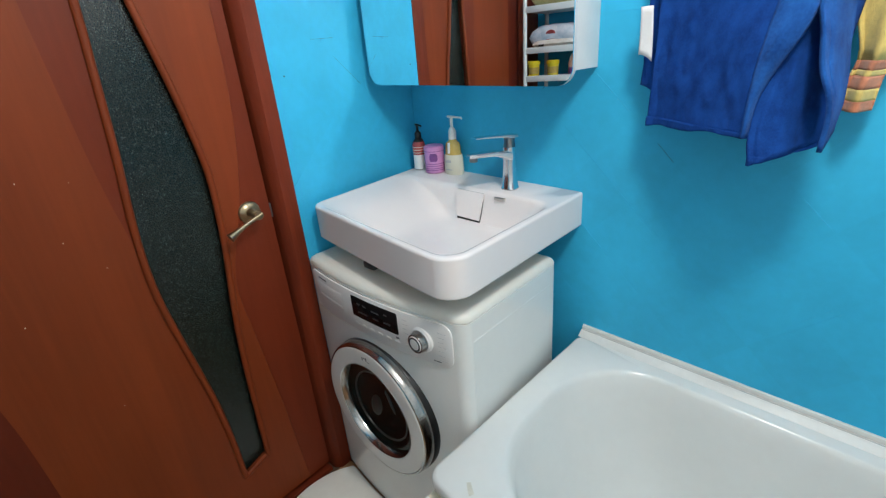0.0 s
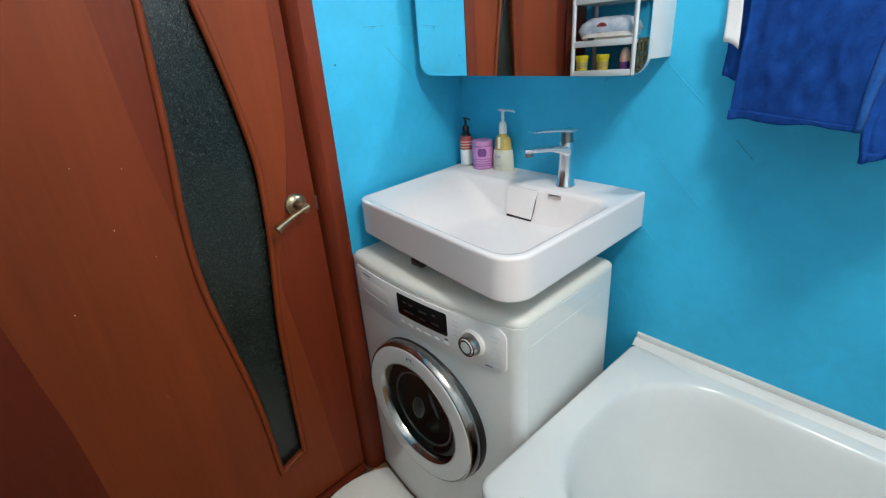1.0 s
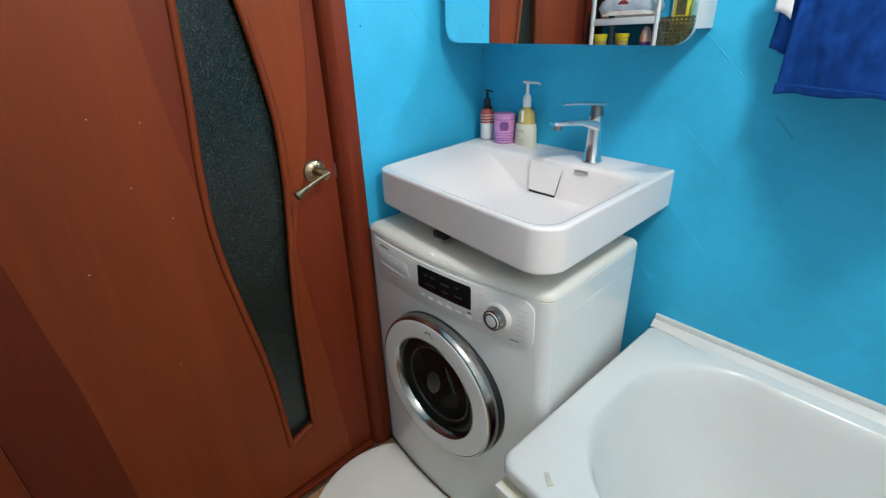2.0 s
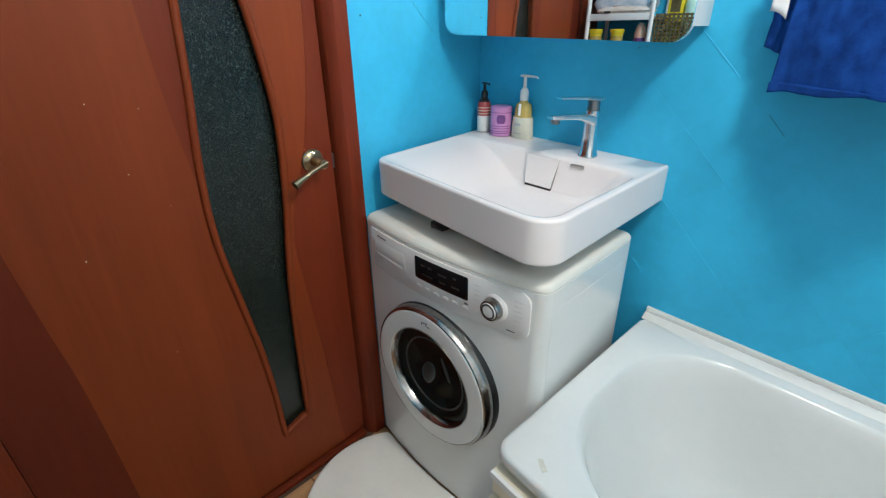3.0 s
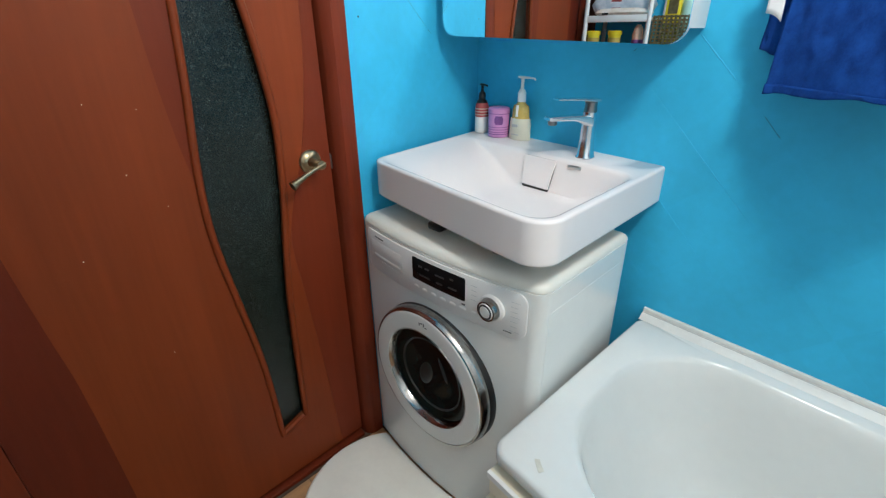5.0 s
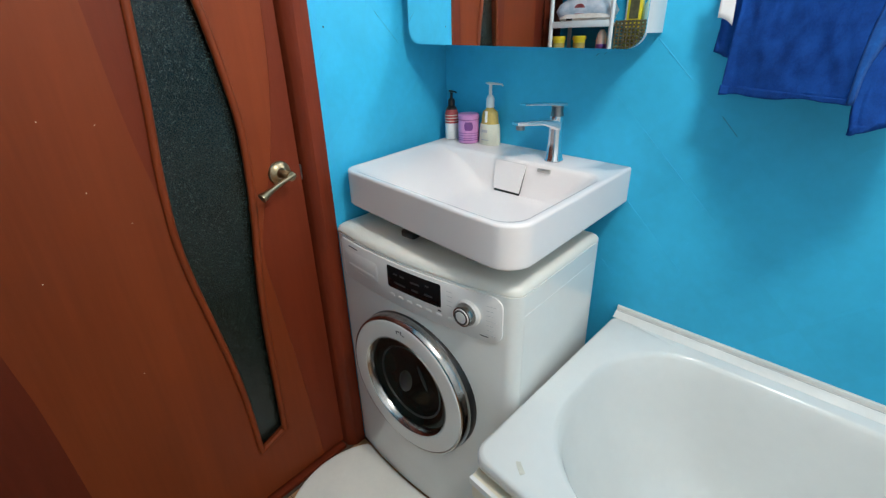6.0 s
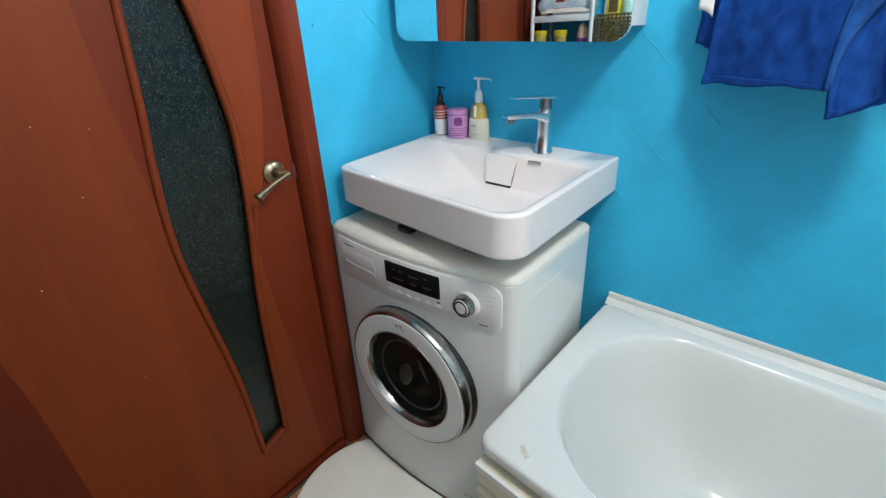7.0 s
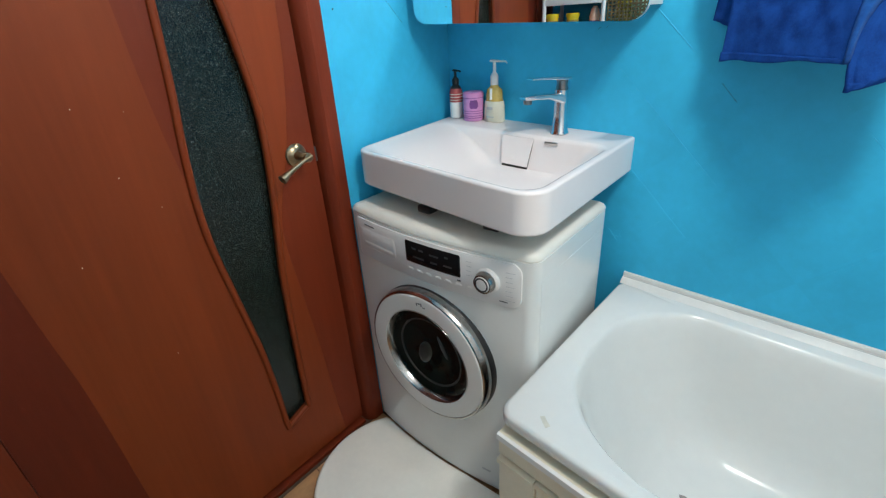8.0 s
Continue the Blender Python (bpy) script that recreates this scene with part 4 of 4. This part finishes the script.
def blue_towel():
    t = thing("blue_towel", "royal blue terry towel hanging in folds on the wall", "towel", (0.98, 0.25, 1.75))
    rough = lambda u, v, k: 0.006 * noise.noise((u * 5 + k, v * 6, k)) + 0.003 * noise.noise((u * 14 + k, v * 16, k))
    zv = lambda v: 1.78 - 0.59 * v
    edge = [(1.19, 1.040), (1.283, 1.041), (1.34, 1.046), (1.415, 1.056), (1.78, 1.10)]
    lip = [(1.19, 1.041), (1.243, 1.044), (1.291, 1.060), (1.334, 1.081), (1.367, 1.094), (1.41, 1.099), (1.78, 1.14)]
    near = [(1.20, 1.138), (1.24, 1.139), (1.275, 1.133), (1.31, 1.119), (1.365, 1.109), (1.41, 1.099), (1.78, 1.155)]
    far = [(1.20, 1.139), (1.24, 1.142), (1.28, 1.140), (1.34, 1.132), (1.41, 1.130), (1.78, 1.185)]
    # the front layer stands out from the wall towards its folded edge
    out = lambda u, v: 0.207 + 0.014 * (1 - v) - 0.160 * (0.65 + 0.35 * v) * u ** 1.2 + 0.004 * math.sin(u * 6.2 + 0.4) * v
    cloth("front_layer", M_TOWEL, t, lambda v: 0.838 - 0.009 * v, lambda v: spline(edge, zv(v)), 1.78, lambda u: 1.207 + 0.013 * u + 0.0022 * math.sin(u * 11) + 0.0015 * noise.noise((u * 9, 2.0, 4.0)),
          lambda u, v: out(u, v) + rough(u, v, 1), nx=70, nz=60)
    cloth("hem", M_TOWEL, t, lambda v: 0.8275, lambda v: 1.040, 1.224, lambda u: 1.2045 + 0.013 * u + 0.0022 * math.sin(u * 11) + 0.0015 * noise.noise((u * 9, 2.0, 4.0)),
          lambda u, v: out(u, 0.97) - 0.0004 + 0.006 * noise.noise((u * 5 + 1, 5.85, 1)) + 0.003 * noise.noise((u * 14 + 1, 15.6, 1)), 0.0105, 60, 4, "thicker woven hem")
    cloth("back_layer", M_TOWEL, t, lambda v: 0.800 - 0.006 * v, lambda v: 0.90, 1.78, lambda u: 1.285 - 0.05 * u,
          lambda u, v: 0.262 - 0.016 * v + 0.004 * math.sin(u * 5) + rough(u, v, 2))
    fold = lambda v: 0.046 + 0.056 * (1 - v)
    cloth("turned_edge", M_TOWEL_LIT, t, lambda v: spline(edge, zv(v)) - 0.003, lambda v: spline(lip, zv(v)), 1.78, lambda u: 1.216 + 0.004 * u,
          lambda u, v: fold(v) - 0.010 * math.sin(u * 3.14) + 0.008 * u + 0.5 * rough(u, v, 5), 0.006, 14, 50, "turned-over edge with its highlight in the colour")
    deep = lambda u, v: fold(v) + 0.010 + 0.030 * u + 0.110 * u ** 3
    cloth("inner_layer", M_TOWEL, t, lambda v: spline([(1.17, 1.050), (1.228, 1.042), (1.41, 1.058), (1.78, 1.09)], 1.78 - 0.61 * v), lambda v: spline([(1.17, 1.129), (1.25, 1.128), (1.41, 1.140), (1.78, 1.18)], 1.78 - 0.61 * v), 1.78, lambda u: 1.171 + 0.027 * u,
          lambda u, v: deep(u, v) + rough(u, v, 3), nx=34, nz=60)
    cloth("inner_hem", M_TOWEL, t, lambda v: 1.049 , lambda v: 1.129, 1.186, lambda u: 1.1695 + 0.027 * u,
          lambda u, v: deep(u, 0.98) + rough(u, 0.98, 3), 0.0085, 24, 3)
    cloth("side_fold", M_TOWEL_LIT, t, lambda v: spline(near, zv(v)), lambda v: spline(far, zv(v)) + 0.004, 1.78, lambda u: 1.196 + 0.02 * u,
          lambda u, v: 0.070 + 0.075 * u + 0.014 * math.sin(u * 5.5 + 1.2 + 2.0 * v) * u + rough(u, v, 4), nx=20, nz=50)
    cloth("care_label", M_TOWELW, t, lambda v: 0.791 + 0.002 * v, lambda v: 0.816 + 0.006 * v, 1.438, lambda u: 1.348 - 0.015 * u ** 2,
          lambda u, v: 0.219 - 0.003 * u + 0.003 * math.sin(3.0 * v), 0.002, 6, 8, "white sewn label")
    part("hook", tube([(0.99, YB - 0.001, 1.80), (0.99, 0.25, 1.80), (0.99, 0.22, 1.80), (0.99, 0.205, 1.815)], 0.006, 10), M_CHROME, t)


def yellow_towel():
    t = thing("yellow_towel", "yellow cotton towel with red striped hem hanging on the wall", "towel", (1.19, 0.25, 1.75))
    y_of = lambda u, v: 0.232 + 0.016 * math.sin(u * 7 + 1) * (0.3 + 0.7 * v) + 0.004 * noise.noise((u * 6, v * 5, 9))
    left = [(1.235, 1.137), (1.275, 1.140), (1.326, 1.150), (1.41, 1.134), (1.78, 1.20)]
    right = [(1.235, 1.184), (1.30, 1.189), (1.34, 1.200), (1.40, 1.225), (1.78, 1.30)]
    bands = ((1.78, 1.318, M_YTOWEL, "body"), (1.318, 1.303, M_RTOWEL, "stripe"), (1.303, 1.294, M_YTOWEL, "stripe"), (1.294, 1.273, M_RTOWEL, "stripe"), (1.273, 1.254, M_YTOWEL, "stripe"), (1.254, 1.237, M_RTOWEL, "hem"))
    for za, zb, m, nm in bands:
        at = lambda v, za=za, zb=zb: za + (zb - za) * v
        cloth(nm, m, t, lambda v, at=at: spline(left, at(v)), lambda v, at=at: spline(right, at(v)), za, lambda u, zb=zb: zb,
              lambda u, v, at=at: y_of(u, (1.78 - at(v)) / 0.54), 0.005, 24, 24 if za > 1.7 else 4)
    part("hook", tube([(1.22, YB - 0.001, 1.80), (1.22, 0.25, 1.80), (1.22, 0.215, 1.80), (1.22, 0.20, 1.815)], 0.006, 10), M_CHROME, t)


blue_towel()
yellow_towel()


# ---- rack behind the camera, seen in the mirror ----
RX0, RX1, RY0, RY1 = 0.018, 0.311, -1.318, -1.04


def rack():
    t = thing("shelf_rack", "white plastic tiered shelf rack hung on the wall", "shelf", (0.17, -1.31, 1.2))
    for z in (1.240, 1.368, 1.545, 1.72):
        sh = part("shelf", box(RX0, RX1, RY0, RY1, z - 0.012, z, 0.004), M_WHITEPL, t)
        part("lip", box(RX0, RX1, RY1 - 0.003, RY1 + 0.005, z - 0.016, z + 0.012, 0.003), M_WHITEPL, sh)
    for x in (RX0 + 0.008, RX1 - 0.008):
        for y in (RY0 + 0.008, RY1 - 0.002):
            part("post", tube([(x, y, 1.17), (x, y, 1.80)], 0.010, 10), M_WHITEPL, t)


def tin(x, y, z):
    t = thing("yellow_tub", "small yellow plastic tub with lid", "tub", (x, y, z), group="tubs on the rack")
    part("tub_body", lathe([(0.023, 0), (0.025, 0.003), (0.027, 0.060), (0, 0.060)], (x, y, z), "z", 24), M_YELLOW, t)
    part("lid", lathe([(0.031, 0.060), (0.031, 0.074), (0.028, 0.077), (0, 0.077)], (x, y, z), "z", 24), M_YELLOW, t)
    part("label", lathe([(0.0268, 0.018), (0.0275, 0.048)], (x, y, z), "z", 24), M_SOAP, t)
    return t


def soft_pack(x, y, z, w, d, h, material, seed, label):
    """A pillow-shaped plastic pack with pinched, ragged ends."""
    bm = bmesh.new()
    for side in (1, -1):
        grid = []
        for i in range(19):
            row = []
            for j in range(11):
                u, v = i / 18 - 0.5, j / 10 - 0.5
                puff = max(0.0, (1 - (2 * u) ** 4) * (1 - (2 * v) ** 4)) ** 0.5
                wrinkle = 0.10 * noise.noise((u * 7 + seed, v * 7, seed))
                zz = z + h / 2 + side * h / 2 * puff * (1 + (wrinkle if side > 0 else 0))
                row.append(bm.verts.new((x + u * w, y + v * d, zz)))
            grid.append(row)
        for i in range(18):
            for j in range(10):
                bm.faces.new((grid[i][j], grid[i + 1][j], grid[i + 1][j + 1], grid[i][j + 1]))
    bmesh.ops.remove_doubles(bm, verts=bm.verts, dist=1e-5)
    ob = link_bm("wipes_pack", bm, material, angle=80)
    return tagged(ob, label, "pack")


def packs():
    a = soft_pack(0.165, -1.130, 1.369, 0.255, 0.16, 0.105, M_PACK, 2, "plump pale blue pack of wipes on the rack shelf")
    part("flap", lathe([(0.026, -0.004), (0.026, 0.003), (0.0, 0.004)], (0.150, -1.0585, 1.424), "-y", 20), M_REDLAB, a, "pink-red round flap")
    part("print", box(0.195, 0.262, -1.0625, -1.0575, 1.405, 1.440, 0.002, 1), M_TOWELW, a)
    part("print", box(0.072, 0.112, -1.0625, -1.0580, 1.398, 1.412, 0.002, 1), M_PURPLE, a)
    b = soft_pack(0.175, -1.105, 1.369, 0.230, 0.15, 0.042, M_SKIN2, 5, "flat cream and peach pack lying on the rack shelf")
    part("print", box(0.100, 0.128, -1.0320, -1.0290, 1.382, 1.390, 0.001, 1), M_BLACK, b)
    soft_pack(0.170, -1.120, 1.546, 0.240, 0.15, 0.075, M_YPACK, 8, "crumpled pale yellow pack on the rack shelf")
    x, y, z = 0.258, -1.075, 1.241
    t = thing("small_bottle", "small bottle with peach top and purple base", "bottle", (x, y, z))
    part("base", lathe([(0.024, 0), (0.026, 0.004), (0.024, 0.04), (0, 0.04)], (x, y, z), "z", 20), M_PURPLE, t)
    part("top", lathe([(0.022, 0.04), (0.024, 0.055), (0.018, 0.085), (0.008, 0.10), (0, 0.10)], (x, y, z), "z", 20), M_SKIN, t)


def basket():
    x0, x1, y0, y1, z0, z1 = 0.322, 0.56, -1.30, -1.05, 1.19, 1.375
    t = thing("wall_basket", "dark openwork plastic basket with toiletries on the wall", "basket", (0.45, -1.17, z0))
    part("floor_panel", box(x0, x1, y0, y1, z0, z0 + 0.005), M_BASKET, t)
    for k in range(13):
        z = z0 + 0.0145 * k + 0.006
        part("hoop", tube([(x0, y0, z), (x0, y1, z), (x1, y1, z), (x1, y0, z), (x0, y0, z)], 0.0045, 6), M_BASKET, t)
    part("inner_wall", box(x0 + 0.01, x1 - 0.01, y0 + 0.01, y0 + 0.014, z0, z1 - 0.02), M_BASKET, t)
    for k in range(15):
        x = x0 + (x1 - x0) * k / 14
        part("rib", box(x - 0.004, x + 0.004, y1 - 0.003, y1 + 0.003, z0, z1), M_BASKET, t)
        part("rib", box(x - 0.004, x + 0.004, y0 - 0.003, y0 + 0.003, z0, z1), M_BASKET, t)
    part("bracket", box(x0 + 0.02, x1 - 0.02, WY, y0 + 0.002, z1 - 0.03, z1 - 0.01), M_BASKET, t)
    b = thing("yellow_carton", "yellow toiletry carton standing in the basket", "box", (0.39, -1.10, z0))
    part("carton", box(0.355, 0.415, -1.12, -1.075, z0 + 0.006, 1.52, 0.003), M_YELLOW, b)
    part("front_print", box(0.366, 0.404, -1.0748, -1.0738, 1.38, 1.50), M_BASKET, b)
    c = thing("green_bottle", "pale green bottle standing in the basket", "bottle", (0.46, -1.10, z0))
    part("flask", lathe([(0.03, 0.006), (0.03, 0.22), (0.02, 0.25), (0.012, 0.26), (0.012, 0.29), (0, 0.29)], (0.445, -1.10, z0), "z", 24), M_MINT, c)


rack()
tin(0.058, -1.075, 1.241)
tin(0.156, -1.075, 1.241)
packs()
basket()


# ---- pendant lamp ----
def pendant_lamp():
    x, y, z = LAMP
    t = thing("pendant_lamp", "bare white bulb hanging from the ceiling on a cord", "lamp", (x, y, H))
    part("ceiling_rose", lathe([(0.045, 0.0), (0.045, -0.012), (0.02, -0.03), (0, -0.03)], (x, y, H), "z", 28), M_WHITEPL, t)
    part("cord", tube([(x, y, H - 0.02), (x, y, z + 0.14)], 0.003, 8), M_BLACK, t)
    part("socket", lathe([(0.0, 0.15), (0.016, 0.148), (0.021, 0.10), (0.021, 0.075), (0, 0.075)], (x, y, z), "z", 24), M_WHITEPL, t)


pendant_lamp()


# ---- pieces of the floor and the walls ----
def clip(poly, axis, bound, keep_less):
    out = []
    for i, p in enumerate(poly):
        q = poly[(i + 1) % len(poly)]
        ip = (p[axis] <= bound) == keep_less or p[axis] == bound
        iq = (q[axis] <= bound) == keep_less or q[axis] == bound
        if ip:
            out.append(p)
        if ip != iq:
            f = (bound - p[axis]) / (q[axis] - p[axis])
            out.append((p[0] + (q[0] - p[0]) * f, p[1] + (q[1] - p[1]) * f))
    return out


def tile_piece(poly, to3d, parent, material, lift, rng, soft=0.0010, tilt=0.004):
    """A thin tile with eased edges; to3d(a, b, h) places it, h is how far it stands out."""
    ca, cb = sum(p[0] for p in poly) / len(poly), sum(p[1] for p in poly) / len(poly)
    area = abs(sum(p[0] * q[1] - q[0] * p[1] for p, q in zip(poly, poly[1:] + poly[:1]))) / 2
    if area < 0.0004:
        return
    ta, tb = rng.uniform(-tilt, tilt), rng.uniform(-tilt, tilt)

    def ring(shrink, h):
        out = []
        for a, b in poly:
            d = math.hypot(a - ca, b - cb)
            f = (d - shrink) / d
            x, y = ca + (a - ca) * f, cb + (b - cb) * f
            out.append(to3d(x, y, h + (ta * (x - ca) + tb * (y - cb)) * (h > 0)))
        return out

    bm = loft([ring(0.0, -0.002), ring(0.0, lift - soft), ring(0.0010, lift - soft * 0.3), ring(0.0026, lift)], False, True)
    part("tile", bm, material, parent, smooth=True, angle=80)


def tile_wall(parent, a0, a1, z0, z_break, z_top, ps, pd, to3d, seed):
    """Diagonal tiles below z_break, upright ones above. ps, pd: offsets of the two families of joints."""
    rng = random.Random(seed)
    S = 0.2085
    for i in range(-3, 30):
        for j in range(-30, 30):
            s0, d0 = ps + (i - 8) * S, pd + j * S
            poly = [((s - d) / 2, (s + d) / 2) for s, d in ((s0, d0), (s0 + S, d0), (s0 + S, d0 + S), (s0, d0 + S))]
            for axis, bound, less in ((0, a0, False), (0, a1, True), (1, z0, False), (1, z_break, True)):
                poly = clip(poly, axis, bound, less) if poly else poly
            if len(poly) >= 3:
                tile_piece(poly, to3d, parent, M_BLUE, 0.0025 + rng.uniform(0, 0.00012), rng, 0.00008, 0.0007)
    w = 0.148
    z = z_break
    while z < z_top:
        a = a0
        while a < a1:
            poly = [(a, z), (min(a + w, a1), z), (min(a + w, a1), min(z + w, z_top)), (a, min(z + w, z_top))]
            tile_piece(poly, to3d, parent, M_BLUE, 0.0025 + rng.uniform(0, 0.00012), rng, 0.00008, 0.0007)
            a += w
        z += w


tile_wall(wall_b, 0.0027, 1.75, 0.42, 1.441, 1.75, 1.760, -0.400, lambda a, b, h: (a, YB - h, b), 3)
tile_wall(wall_a, -0.1980, 0.3022, 0.42, 1.446, 1.75, 1.406, -0.20, lambda a, b, h: (h, a, b), 4)

# ridges of paint along the joints that still show
def paint_seam(parent, p, q, r, name="paint_seam", material=M_BLUE):
    n = 7
    pts = [tuple(a + (b - a) * k / n for a, b in zip(p, q)) for k in range(n + 1)]
    part(name, tube(pts, [0.70 * r * (0.35 if k in (0, n) else 1.0 + 0.3 * math.sin(k * 2.3)) for k in range(n + 1)], 8), material, parent)


for x0, x1, s0, r in ((0.575, 0.640, 1.760, 0.0012), (0.638, 0.860, 1.760, 0.0020), (0.655, 0.755, 1.972, 0.0020), (0.640, 0.735, 1.555, 0.0018), (0.730, 0.815, 1.553, 0.0017), (1.120, 1.178, 2.174, 0.0016)):
    paint_seam(wall_b, (x0, YB - 0.0024, s0 - x0), (x1, YB - 0.0024, s0 - x1), r)
for x0, x1, d0, r in ((1.125, 1.235, -0.409, 0.0012), (1.132, 1.220, -0.388, 0.0010), (0.700, 0.745, 0.03, 0.0010)):
    paint_seam(wall_b, (x0, YB - 0.0024, x0 + d0), (x1, YB - 0.0024, x1 + d0), r)
for p, q in (((0.595, 0.722), (0.622, 0.697)), ((0.622, 0.697), (0.640, 0.702)), ((0.608, 0.707), (0.632, 0.682))):
    paint_seam(wall_b, (p[0], YB - 0.0022, p[1]), (q[0], YB - 0.0022, q[1]), 0.0017)
paint_seam(wall_b, (0.70, YB - 0.0024, 1.441), (0.79, YB - 0.0024, 1.438), 0.0014)
paint_seam(wall_a, (0.0022, 0.005, 1.401), (0.0022, 0.098, 1.310), 0.0009, "scratch", M_SCRATCH)
paint_seam(wall_a, (0.0022, -0.065, 1.445), (0.0022, 0.020, 1.448), 0.0009, "scratch", M_SCRATCH)
paint_seam(wall_b, (0.824, YB - 0.0022, 1.150), (0.866, YB - 0.0022, 1.105), 0.0011, "scratch", M_SCRATCH)
paint_seam(wall_b, (0.512, YB - 0.0022, 1.274), (0.519, YB - 0.0022, 1.280), 0.0014, "scratch", M_SCRATCH)
paint_seam(wall_b, (0.532, YB - 0.0022, 1.277), (0.540, YB - 0.0022, 1.283), 0.0009, "scratch", M_SCRATCH)
bm = lathe([(0.0028, 0.0), (0.0022, 0.0008), (0, 0.001)], (0.0022, -0.160, 1.358), "x", 10)
part("nail_hole", bm, M_BLACK, wall_a)

rng = random.Random(11)
for i in range(16):
    for j in range(8):
        x0, y0 = 0.0 + i * 0.1525 - 0.012, -1.42 + j * 0.1525
        xa, xb, ya = max(x0, 0.0), min(x0 + 0.150, WX), max(y0, WY)
        poly = [(xa, ya), (xb, ya), (xb, y0 + 0.150), (xa, y0 + 0.150)]
        tile_piece(poly, lambda a, b, h: (a, b, h - 0.004), floor, M_FLOOR, 0.004, rng)
